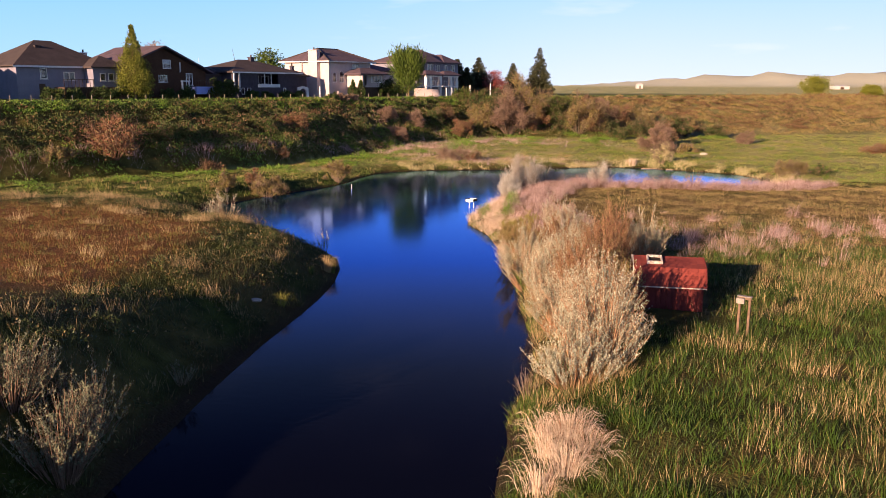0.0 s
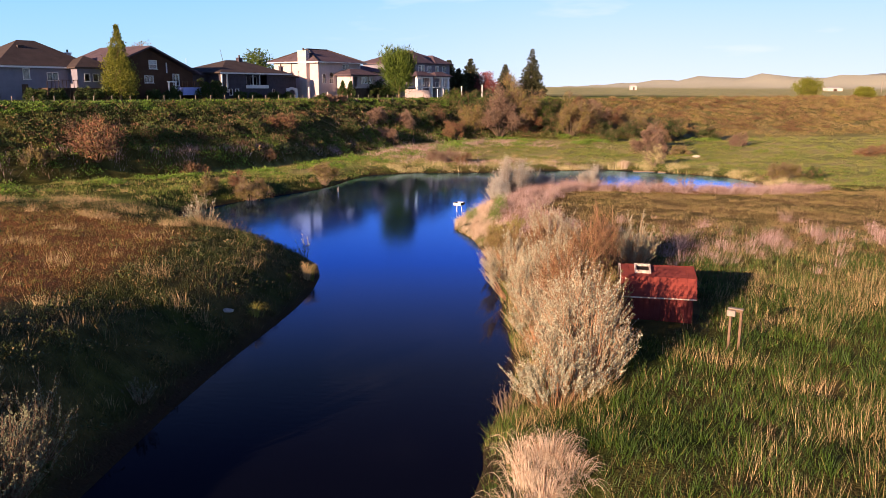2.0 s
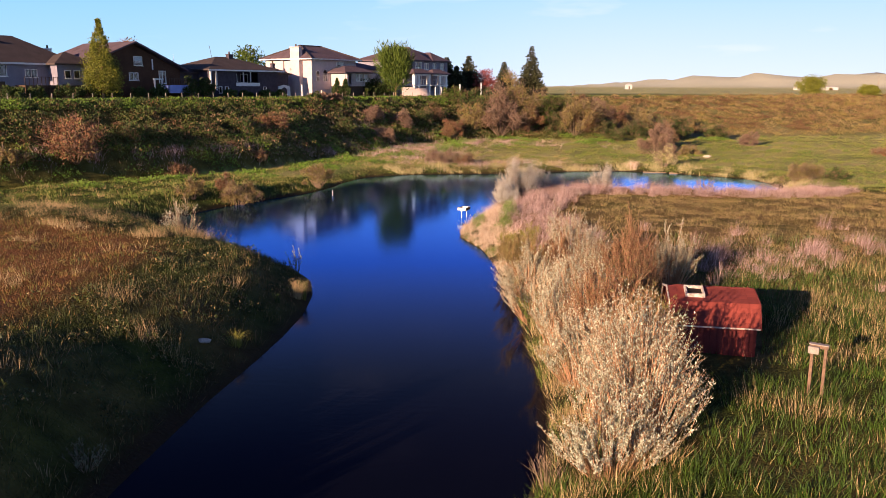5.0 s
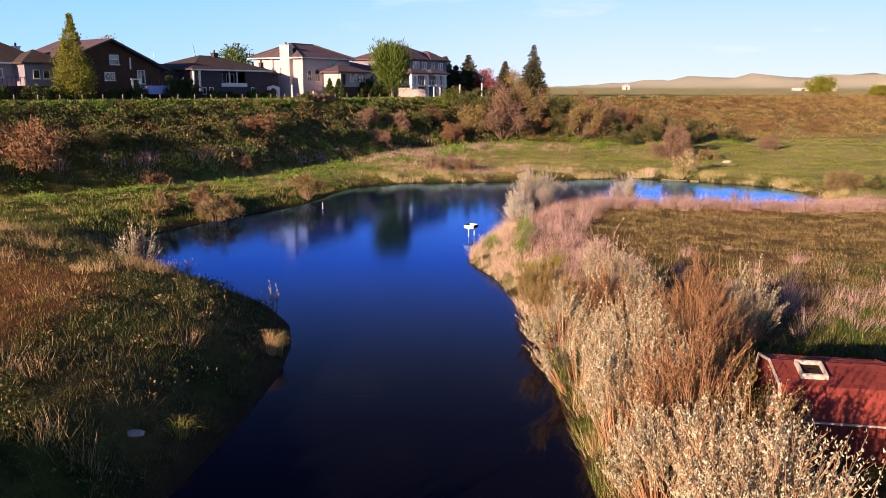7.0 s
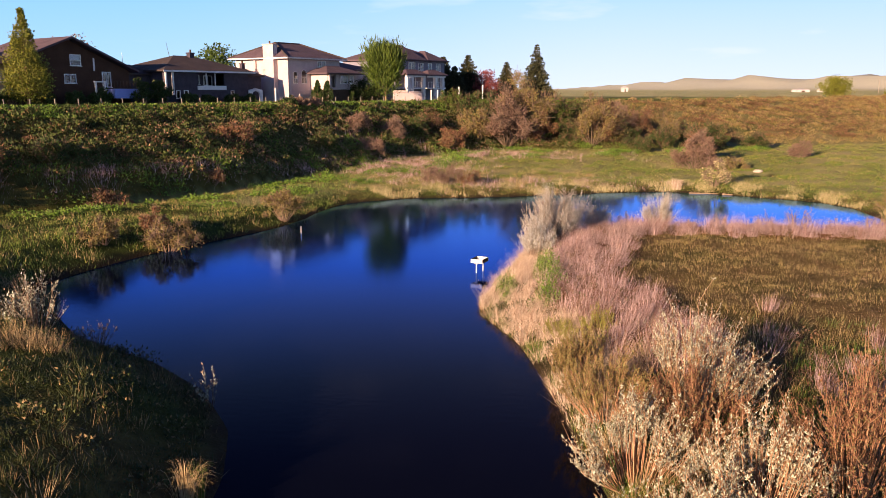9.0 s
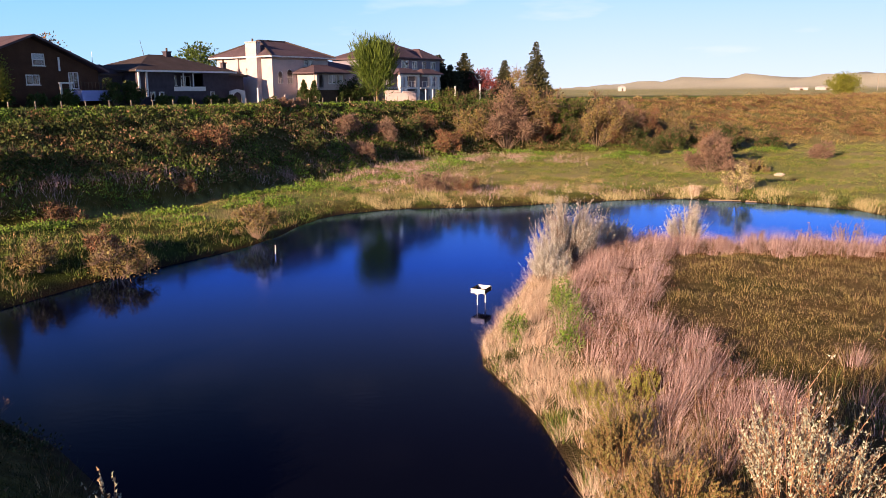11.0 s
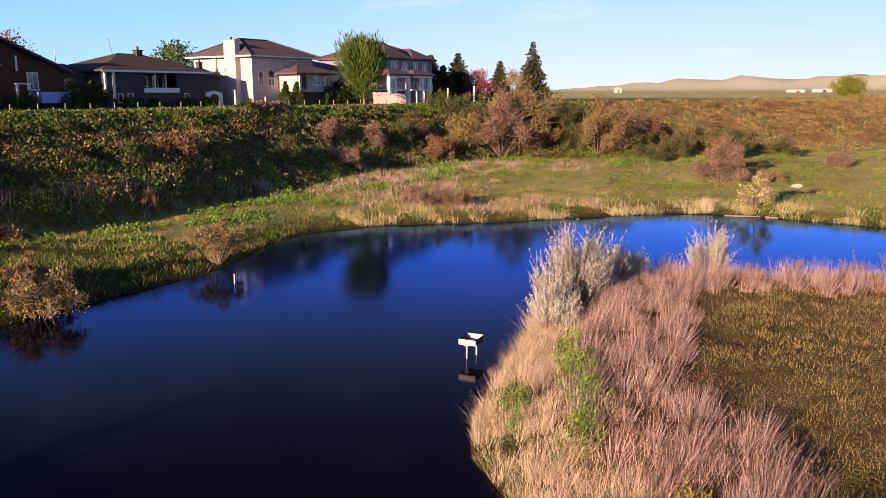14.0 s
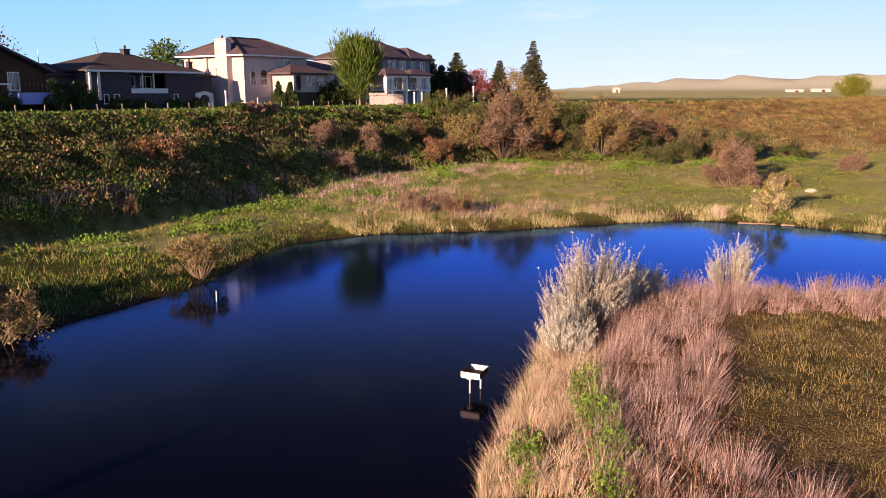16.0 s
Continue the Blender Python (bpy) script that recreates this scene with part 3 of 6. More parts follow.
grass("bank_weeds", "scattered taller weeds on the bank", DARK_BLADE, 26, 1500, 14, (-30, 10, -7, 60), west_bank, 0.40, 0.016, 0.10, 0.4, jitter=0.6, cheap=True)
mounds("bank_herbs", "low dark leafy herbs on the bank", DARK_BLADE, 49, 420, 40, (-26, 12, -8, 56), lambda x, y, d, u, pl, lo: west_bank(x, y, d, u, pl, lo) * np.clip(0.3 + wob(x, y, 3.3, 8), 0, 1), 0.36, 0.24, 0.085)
grass("brown_sedge", "short russet sedge on wet flat ground", BROWN_BLADE, 7, 7500, 9, (-46, 20, -11, 53), west_patch, 0.22, 0.024, 0.12, 0.5, cheap=True)
grass("bank_straw", "bleached straw tufts on the bank", TAN_BLADE, 8, 800, 24, (-40, 12, -8, 60), west_straw, 0.5, 0.014, 0.15, 0.45, jitter=0.6, cheap=True)
grass("pasture_grass", "yellow green pasture grass across the pond", YELLOW_BLADE, 9, 13000, 8, (-60, 55, 90, 165), north, 0.2, 0.030, 0.28, 0.6, cheap=True, jitter=0.6)
grass("rank_grass", "rank green grass along the far shore", RANK_BLADE, 10, 13000, 8, (-50, 56, 60, 130), north_green, 0.30, 0.032, 0.2, 0.6, cheap=True, jitter=0.7)
grass("shore_tussocks", "pale yellow tussocks along the far waterline", PALE_REED, 11, 700, 20, (-14, 84, 40, 108), north_edge, 0.58, 0.020, 0.18, 0.4, jitter=0.6, cheap=True)
grass("rosy_weeds", "rosy dry weeds at the foot of the slope", PINK_STRAW, 12, 2100, 14, (-60, 60, 30, 135), north_rosy, 0.6, 0.032, 0.24, 0.5, jitter=0.6, cheap=True)
grass("slope_weeds", "coarse dark green weeds on the slope", WEED_LEAF, 13, 6000, 9, (-95, 20, 24, 172), slope_top, 0.32, 0.09, 0.26, 0.9, cheap=True, jitter=0.7)
# Scrub in two leaf tones: darker on the shaded left, lighter where sunlit.
mounds("slope_scrub", "low dark green scrub covering the slope", WEED_LEAF, 34, 850, 56, (-80, 40, -30, 168), lambda x, y, d, u, pl, lo: (u > 0.12) * (u < 0.96) * np.clip(0.5 + 0.7 * wob(x, y, 8, 51), 0.05, 1), 0.75, 0.40, 0.20)
mounds("lit_slope_scrub", "slope scrub given a lighter leaf colour where the slope is lit", LIT_SCRUB_LEAF, 50, 1000, 56, (-34, 90, 20, 168), lambda x, y, d, u, pl, lo: (u > 0.05) * (u < 0.96) * (1 - smooth(x, 2, 14)) * np.clip(0.6 + 0.7 * wob(x, y, 8, 51), 0.05, 1), 0.7, 0.32, 0.20)
mounds("brown_scrub", "low rust brown scrub on the slope", WEED_BROWN, 35, 520, 70, (-70, 50, 60, 190), lambda x, y, d, u, pl, lo: (u > 0.1) * (u < 0.9) * np.clip(1.6 * wob(x, y, 13, 61) - 0.3 + 0.5 * smooth(x, 4, 16), 0, 1), 0.75, 0.4, 0.17)
mounds("crest_cover", "fresh green ground cover along the rim of the bench", FRESH_LEAF, 36, 1500, 44, (-85, 30, 8, 160), lambda x, y, d, u, pl, lo: (u > 0.78) * (u < 0.99) * 1.0, 0.5, 0.26, 0.15)
mounds("dry_scrub", "yellow brown tufts over the sunlit slope", OLIVE_BLADE, 37, 1000, 40, (6, 134, 110, 250), lambda x, y, d, u, pl, lo: (u > 0.05) * (u < 1) * smooth(x, 6, 18) * np.clip(0.6 + 0.6 * wob(x, y, 9, 71), 0.1, 1), 0.6, 0.5, 0.2)
mounds("rust_tufts", "rust brown dead tufts over the sunlit slope", WEED_BROWN, 47, 900, 40, (6, 134, 130, 270), lambda x, y, d, u, pl, lo: (u > 0.3) * (u < 1) * smooth(x, 10, 22) * np.clip(0.6 + 0.6 * wob(x, y, 12, 75), 0.1, 1), 0.6, 0.55, 0.2)
mounds("green_scrub", "fresh green weeds at the foot of the slope", FRESH_LEAF, 38, 900, 44, (-45, 60, 40, 140), lambda x, y, d, u, pl, lo: (lo * (seg_dist(x, y, FOOT) < 9) + (u > 0) * (u < 0.25 + 0.4 * smooth(x, -32, -22) * (x < 0))) * np.clip(1.5 * wob(x, y, 10, 81) - 0.2 + 0.3 * (x > -30) * (x < -6), 0, 1) * (d > 2), 0.7, 0.35, 0.15)
mounds("pasture_tufts", "yellow green tufts in the pasture", RANK_BLADE, 39, 900, 50, (-30, 84, 75, 150), lambda x, y, d, u, pl, lo: north(x, y, d, u, pl, lo) * (d > 1.5), 0.6, 0.2, 0.12)
grass("bank_tan_grass", "tan dead grass among the green of the far bank", TAN_BLADE, 48, 1700, 14, (-50, 56, 30, 112), lambda x, y, d, u, pl, lo: north(x, y, d, u, pl, lo) * (d > 0.3) * np.clip(1.3 * wob(x, y, 5, 37) - 0.25 + 0.3 * wob(x, y, 2, 4), 0, 1) * (x < 8), 0.40, 0.020, 0.2, 0.5, cheap=True, jitter=0.6)
grass("slope_brown_weeds", "brown dead weeds on the slope", WEED_BROWN, 14, 2600, 12, (-80, 40, 90, 235), slope_brown, 0.45, 0.06, 0.26, 0.9, cheap=True, jitter=0.7)
grass("slope_dry_grass", "golden dry grass on the sunlit slope", GOLD_BLADE, 15, 9000, 8, (4, 130, 150, 300), slope_dry, 0.42, 0.08, 0.35, 0.6, cheap=True, jitter=0.6)
grass("lawn_grass", "short green grass along the top of the bench", GREEN_BLADE, 16, 7000, 5, (-90, 20, 60, 215), lawn, 0.13, 0.10, 0.35, 0.8, cheap=True)
mounds("leafy_weeds", "fresh green leafy weeds among pale reeds", FRESH_LEAF, 27, 70, 130, (-2, 55, 4, 68), lambda x, y, d, u, pl, lo: lo * (d > 0.4) * np.maximum(np.exp(-(((x - 1.35) / 0.3) ** 2 + ((y - 61.3) / 3.0) ** 2)), 0.7 * np.exp(-(((x + 0.7) / 0.35) ** 2 + ((y - 59.3) / 0.8) ** 2))), 0.34, 0.62, 0.08)


# ---------------------------------------------------------------- shrubs and trees
SILVER = mat("silver_willow_leaf", (0.18, 0.19, 0.125), (0.57, 0.60, 0.45), 1.6, 0.6, island=0.65, c=(0.30, 0.20, 0.11), c_amount=0.12)
SILVER_BUD = mat("silver_willow_bud", (0.28, 0.29, 0.25), (0.78, 0.77, 0.69), 1.6, 0.6, island=0.6)
GOLDEN = mat("golden_willow_leaf", (0.12, 0.085, 0.028), (0.26, 0.185, 0.07), 0.8, 0.6, island=0.6, c=(0.20, 0.19, 0.06), c_amount=0.3)
RUSSET = mat("russet_bud", (0.10, 0.046, 0.022), (0.26, 0.125, 0.065), 0.8, 0.7, island=0.6, c=(0.18, 0.15, 0.06), c_amount=0.25)
ROSY_BUD = mat("rosy_bud", (0.13, 0.08, 0.055), (0.27, 0.175, 0.125), 0.8, 0.7, island=0.6)
DEEP_LEAF = mat("deep_green_leaf", (0.012, 0.030, 0.006), (0.065, 0.10, 0.018), 0.6, 0.6, island=0.6)
SPRING_LEAF = mat("spring_leaf", (0.028, 0.058, 0.006), (0.11, 0.16, 0.02), 0.5, 0.6, island=0.6)
POPLAR_LEAF = mat("poplar_leaf", (0.07, 0.09, 0.010), (0.23, 0.24, 0.028), 0.5, 0.6, island=0.6)
NEEDLE = mat("spruce_needle", (0.018, 0.026, 0.012), (0.085, 0.085, 0.034), 0.5, 0.7, island=0.6)
RED_LEAF = mat("plum_leaf", (0.12, 0.02, 0.02), (0.28, 0.07, 0.06), 0.5, 0.6, island=0.6)
# Willow leaf darkened in its colour for the shrubs that stand in shade.
SHADED_WILLOW = mat("shaded_willow_leaf", (0.045, 0.055, 0.028), (0.24, 0.26, 0.16), 1.6, 0.6, island=0.65)
STEM = mat("grey_brown_stem", (0.12, 0.07, 0.045), (0.27, 0.18, 0.12), 6, 0.85, island=0.5)
WILLOW_STEM = mat("orange_brown_willow_stem", (0.26, 0.13, 0.065), (0.50, 0.31, 0.18), 5, 0.8, island=0.5)
BARE_STEM = mat("pale_bare_stem", (0.14, 0.10, 0.07), (0.30, 0.22, 0.155), 5, 0.8, island=0.5)
BARK = mat("bark", (0.13, 0.085, 0.05), (0.30, 0.21, 0.13), 7, 0.9, bump=0.01)


def part(name, data, material, parent, label=""):
    """One mesh object under a thing or a part; data is a bmesh or a mesh."""
    if isinstance(data, bmesh.types.BMesh):
        me = bpy.data.meshes.new(name)
        data.to_mesh(me)
        data.free()
        me.materials.append(material)
    else:
        me = data
    ob = new(name, me)
    ob.parent = parent
    if label:
        ob["label"] = label
    return ob


def thing(name, at, label, category, group="", turn=0.0, scale=1.0):
    ob = new(name)
    ob.empty_display_size = 0.3
    ob.matrix_world = pose(*at, 0, 0, turn) @ Matrix.Scale(scale, 4)
    return tagged(ob, label, category, group)


def tubes(paths, radii, sides=3):
    """Tapered stems: paths (n, k, 3), radii (n, k)."""
    n, k, _ = paths.shape
    tang = np.gradient(paths, axis=1)
    tang /= np.linalg.norm(tang, axis=2, keepdims=True) + 1e-9
    ref = np.where(np.abs(tang[..., 2:3]) > 0.9, np.array([1.0, 0, 0]), np.array([0, 0, 1.0]))
    a = np.cross(tang, ref)
    a /= np.linalg.norm(a, axis=2, keepdims=True) + 1e-9
    b = np.cross(tang, a)
    ang = np.arange(sides) * 6.283 / sides
    ring = paths[:, :, None, :] + radii[:, :, None, None] * (np.cos(ang)[None, None, :, None] * a[:, :, None, :] + np.sin(ang)[None, None, :, None] * b[:, :, None, :])
    v = ring.reshape(-1, 3)
    idx = np.arange(n * k * sides).reshape(n, k, sides)
    nxt = np.roll(idx, -1, axis=2)
    f = np.stack([idx[:, :-1], nxt[:, :-1], nxt[:, 1:], idx[:, 1:]], -1).reshape(-1, 4)
    return v, f


def leaves(rng, at, aim, length, width, small=False):
    """Pointed leaves at (n,3), pointing along aim: two triangles each, folded, or one for the small ones."""
    n = len(at)
    aim = aim / (np.linalg.norm(aim, axis=1, keepdims=True) + 1e-9)
    side = np.cross(aim, rng.normal(0, 1, (n, 3)))
    side /= np.linalg.norm(side, axis=1, keepdims=True) + 1e-9
    if small:
        v = np.stack([at - side * (width * 0.5)[:, None], at + side * (width * 0.5)[:, None], at + aim * length[:, None]], 1).reshape(-1, 3)
        return v, np.arange(n * 3).reshape(-1, 3)
    lift = np.cross(side, aim) * (width * 0.25)[:, None]
    m = at + aim * (length * 0.45)[:, None] + lift
    v = np.stack([at, m + side * (width * 0.5)[:, None], at + aim * length[:, None], m - side * (width * 0.5)[:, None]], 1).reshape(-1, 3)
    f = (np.arange(n)[:, None, None] * 4 + np.array([(0, 1, 2), (0, 2, 3)])[None]).reshape(-1, 3)
    return v, f


def bezier(p0, p1, p2, t):
    t = t[..., None]
    return (1 - t) ** 2 * p0 + 2 * t * (1 - t) * p1 + t * t * p2


def shrub(seed, x, y, h, r, leaf_mat, label, stems=70, per=45, leaf=0.10, stem_mat=None, bare=0.25, name="willow_shrub", group="", wide=0.45, sink=0.08, base=0.3, z=None, dome=0.42, slim=0.45, lobes=16):
    """Many stems fanning up from one root; leaves or buds along the upper part of each."""
    rng = np.random.default_rng(seed)
    la, lq, lh = rng.uniform(0, 6.283, lobes), np.sqrt(rng.uniform(0.05, 1, lobes)), rng.uniform(0.68, 1.12, lobes)
    lo = rng.integers(0, lobes, stems)
    a, q = la[lo] + rng.normal(0, 0.32, stems), np.clip(np.abs(lq[lo] + rng.normal(0, 0.2, stems)), 0, 1)
    out = np.stack([np.cos(a), np.sin(a)], 1)
    tip = np.concatenate([out * (r * q)[:, None] * rng.uniform(0.85, 1.15, (stems, 1)), (h * lh[lo] * (1 - dome * q ** 2.2) * rng.uniform(0.6, 1.08, stems))[:, None]], 1)
    root = np.concatenate([out * (base * r * q)[:, None], np.full((stems, 1), -sink)], 1)
    ctrl = np.concatenate([(root[:, :2] + (tip[:, :2] - root[:, :2]) * rng.uniform(wide, wide + 0.35, (stems, 1))), (tip[:, 2] * 0.55)[:, None]], 1)
    ctrl += rng.normal(0, 0.06 * r, ctrl.shape)
    t = np.linspace(0, 1, 5)[None].repeat(stems, 0)
    paths = bezier(root[:, None], ctrl[:, None], tip[:, None], t)
    rad = (0.022 * h / 2.5) * (1 - 0.8 * t) * rng.uniform(0.6, 1.2, (stems, 1))
    # side twigs
    tw = stems * 3
    k = rng.integers(0, stems, tw)
    ts = rng.uniform(min(bare + 0.08, 0.6), 0.97, tw)
    s0 = bezier(root[k], ctrl[k], tip[k], ts)
    d = np.concatenate([rng.normal(0, 1, (tw, 2)) * 0.34 + out[k] * (0.2 + 0.45 * q[k])[:, None], rng.uniform(0.9, 1.5, (tw, 1))], 1)
    L = h * rng.uniform(0.12, 0.34, tw)
    s2 = s0 + d / np.linalg.norm(d, axis=1, keepdims=True) * L[:, None]
    tt = np.linspace(0, 1, 3)[None].repeat(tw, 0)
    tpaths = bezier(s0[:, None], (s0 * 0.5 + s2 * 0.5 + rng.normal(0, 0.03 * h, (tw, 3)))[:, None], s2[:, None], tt)
    v1, f1 = tubes(paths, rad)
    v2, f2 = tubes(tpaths[:, ::2], (0.009 * h / 2.5) * (1 - 0.7 * tt[:, ::2]))
    ob = thing(name, (x, y, gz(x, y) if z is None else z), label, "shrub", group)
    part("branching", sheet("branching", np.concatenate([v1, v2]), np.concatenate([f1, f2 + len(v1)]), stem_mat or STEM), None, ob)
    n = stems * per
    half = n // 3
    k = rng.integers(0, stems, half)
    tl = bare + (1 - bare) * rng.random(half) ** 0.7
    p1 = bezier(root[k], ctrl[k], tip[k], tl)
    k2 = rng.integers(0, tw, n - half)
    p2 = bezier(s0[k2], s0[k2] * 0.5 + s2[k2] * 0.5, s2[k2], rng.random(n - half))
    at = np.concatenate([p1, p2]) + rng.normal(0, 0.009 * h, (n, 3))
    aim = np.concatenate([rng.normal(0, 0.55, (n, 2)), rng.uniform(0.3, 1.5, (n, 1))], 1)
    ln = leaf * rng.uniform(0.6, 1.3, n)
    v, f = leaves(rng, at, aim, ln, ln * slim * 1.3 * rng.uniform(0.7, 1.3, n), True)
    part("foliage", sheet("foliage", v, f, leaf_mat, False), None, ob)
    return ob


def thicket(seed, x, y, h, r, leaf_mat, label, n=2400, leaf=0.2, stem_mat=None, group="", name="bush", twigs=12, z=None, trunk=0.05, lift=0.12):
    """A rounded bush: limbs from one root to many small clumps of leaves and fine twigs, with gaps between the clumps."""
    rng = np.random.default_rng(seed)
    ob = thing(name, (x, y, gz(x, y) if z is None else z), label, "shrub", group)
    m = int(12 + 7 * r)
    a, e = rng.uniform(0, 6.283, m), np.arcsin(rng.random(m) ** 0.8)
    far = rng.uniform(0.45, 0.95, m) * (1 + 0.18 * np.sin(3 * a + seed))
    cen = np.stack([r * far * np.cos(a) * np.cos(e), r * far * np.sin(a) * np.cos(e), h * (lift + (0.93 - lift) * far * np.sin(e))], 1)
    size = (0.17 * r + 0.05 * h) * rng.uniform(0.6, 1.4, m)
    root = np.concatenate([cen[:, :2] * 0.12, np.full((m, 1), -0.1)], 1)
    paths, t = limb_paths(rng, root, cen, 5)
    v1, f1 = tubes(paths, trunk * (0.4 + 0.25 * h / 2.5) * (1 - 0.8 * t))
    k = np.repeat(np.arange(m), twigs)
    d = rng.normal(0, 1, (len(k), 3)) + cen[k] / np.array([r, r, h]) * 0.8 + np.array([0, 0, 0.5])
    d /= np.linalg.norm(d, axis=1, keepdims=True)
    ends = cen[k] + d * (size[k] * rng.uniform(0.9, 1.7, len(k)))[:, None]
    v2, f2 = tubes(np.stack([cen[k], ends], 1), np.stack([np.full(len(k), 0.018), np.full(len(k), 0.006)], 1) * (0.7 + 0.2 * h))
    part("branching", sheet("branching", np.concatenate([v1, v2]), np.concatenate([f1, f2 + len(v1)]), stem_mat or STEM), None, ob)
    k = rng.integers(0, m, n)
    d = rng.normal(0, 1, (n, 3))
    d /= np.linalg.norm(d, axis=1, keepdims=True)
    at = cen[k] + d * (size[k] * rng.uniform(0.45, 1.15, n))[:, None]
    at[:, 2] = np.maximum(at[:, 2], 0.04)
    ln = leaf * rng.uniform(0.6, 1.4, n)
    v, f = leaves(rng, at, d + rng.normal(0, 0.5, (n, 3)) + np.array([0, 0, 0.5]), ln, ln * rng.uniform(0.5, 0.85, n), True)
    part("foliage", sheet("foliage", v, f, leaf_mat, False), None, ob)
    return ob


def limb_paths(rng, root, tips, k=6, droop=0.0):
    mid = root * 0.45 + tips * 0.55 + rng.normal(0, 0.08, tips.shape) * np.linalg.norm(tips - root, axis=1, keepdims=True)
    mid[:, 2] += droop * np.linalg.norm(tips - root, axis=1)
    t = np.linspace(0, 1, k)[None].repeat(len(tips), 0)
    return bezier(root[:, None], mid[:, None], tips[:, None], t), t


def broadleaf(seed, x, y, h, crown_r, crown_lo, leaf_mat, label, n=5000, leaf=0.28, trunk=0.16, shape="vase", name="tree", z=None, clumps=70):
    """A tapered trunk, limbs, and a crown of leaves gathered in many small clumps."""
    rng = np.random.default_rng(seed)
    ob = thing(name, (x, y, gz(x, y) if z is None else z), label, "tree")
    fork = crown_lo * h
    th = np.array([[[0, 0, -0.2], [0.05, 0, fork * 0.5], [0, 0.05, fork], [0.03, 0.02, h * 0.8]]])
    if shape == "column":
        th[0, 3, 2] = h * 0.97
    v, f = tubes(th, trunk * np.array([[1.15, 0.95, 0.75, 0.12]]), 8)
    part("trunk", sheet("trunk", v, f, BARK), None, ob)
    a, u = rng.uniform(0, 6.283, clumps), rng.random(clumps)
    if shape == "column":
        zc = fork * 0.8 + (h - fork * 0.8) * u ** 1.15
        rad = crown_r * np.clip((1 - ((zc - fork * 0.8) / (h - fork * 0.8))) ** 0.95, 0.03, 1) * (0.35 + 0.65 * np.sqrt(rng.random(clumps))) * np.clip((zc - fork * 0.4) / (0.16 * h), 0.5, 1)
    elif shape == "vase":
        zc = fork + (h - fork) * (0.12 + 0.86 * u ** 0.7)
        e = np.clip((zc - fork) / (h - fork), 0, 1)
        rad = crown_r * np.sqrt(rng.random(clumps)) * (0.28 + 0.72 * e ** 1.1) * np.sqrt(np.clip(1.12 - e ** 5, 0, 1))
    else:
        zc = fork + (h - fork) * u
        rad = crown_r * np.sqrt(rng.random(clumps)) * np.sqrt(np.clip(1 - (2 * (zc - fork) / (h - fork) - 0.9) ** 2 / 1.3, 0.05, 1))
    cen = np.stack([rad * np.cos(a), rad * np.sin(a), zc], 1)
    root = np.stack([0 * a, 0 * a, np.clip(zc * 0.6, fork * 0.7, h * 0.75) if shape != "column" else np.clip(zc - 0.1 * h, fork * 0.6, h)], 1)
    paths, t = limb_paths(rng, root, cen)
    v, f = tubes(paths, trunk * 0.32 * (1 - 0.85 * t) * np.clip(1.2 - zc / h, 0.3, 1)[:, None])
    part("branching", sheet("branching", v, f, BARK), None, ob)
    k = rng.integers(0, clumps, n)
    size = (0.13 * crown_r + 0.03 * h) * (0.6 + 0.8 * rng.random(clumps)) * (0.75 * np.clip(1.1 - zc / h, 0.16, 1) if shape == "column" else 1)
    off = np.clip(rng.normal(0, 1, (n, 3)), -1.7, 1.7) * (size[k])[:, None] * np.array([0.85, 0.85, 1.3] if shape == "vase" else [1, 1, 1.15 if shape == "column" else 0.75])
    aim = off * 0.6 + np.array([0, 0, {"round": 0.25, "column": 0.6, "vase": 1.3}[shape]]) * size[k][:, None] + rng.normal(0, 0.5, (n, 3)) * size[k][:, None]
    ln = leaf * rng.uniform(0.6, 1.35, n)
    if shape == "vase":
        aim = aim + cen[k] * np.array([0.16, 0.16, 0]) + np.array([0, 0, 0.5])
        ln = ln * 2.4
    v, f = leaves(rng, cen[k] + off, aim, ln, ln * (rng.uniform(0.10, 0.17, n) if shape == "vase" else rng.uniform(0.5, 0.8, n)))
    part("crown", sheet("crown", v, f, leaf_mat, False), None, ob)
    return ob


def spruce(seed, x, y, h, r, label, z=None, n=26):
    rng = np.random.default_rng(seed)
    ob = thing("spruce_tree", (x, y, gz(x, y) if z is None else z), label, "tree", "spruces behind the houses")
    v, f = tubes(np.array([[[0, 0, -0.2], [0, 0, h * 0.5], [0, 0, h]]]), np.array([[0.2, 0.11, 0.015]]), 7)
    part("trunk", sheet("trunk", v, f, BARK), None, ob)
    at, aim, ln = [], [], []
    for i in range(n):
        u = (i + 0.5) / n
        zc, reach = h * (0.06 + 0.94 * u), r * (1 - u) ** 0.85 + 0.08
        m = int(11 + 14 * (1 - u))
        for a in rng.uniform(0, 6.283, m):
            R = reach * rng.uniform(0.65, 1.12)
            for s in np.arange(0.12, 1.0, 0.30 / max(R, 0.35)):
                p = np.array([math.cos(a) * R * s, math.sin(a) * R * s, zc - 0.28 * R * s + 0.12 * R * s * s + rng.normal(0, 0.05)])
                for q in range(3):
                    at.append(p)
                    aim.append([math.cos(a + rng.normal(0, 0.7)), math.sin(a + rng.normal(0, 0.7)), rng.uniform(-0.7, 0.25)])
                    ln.append(0.62 * (1 - 0.4 * u) * rng.uniform(0.7, 1.2))
    at, aim, ln = np.array(at), np.array(aim), np.array(ln)
    v, f = leaves(rng, at, aim, ln, ln * 0.5)
    part("crown", sheet("crown", v, f, NEEDLE, False), None, ob)
    return ob


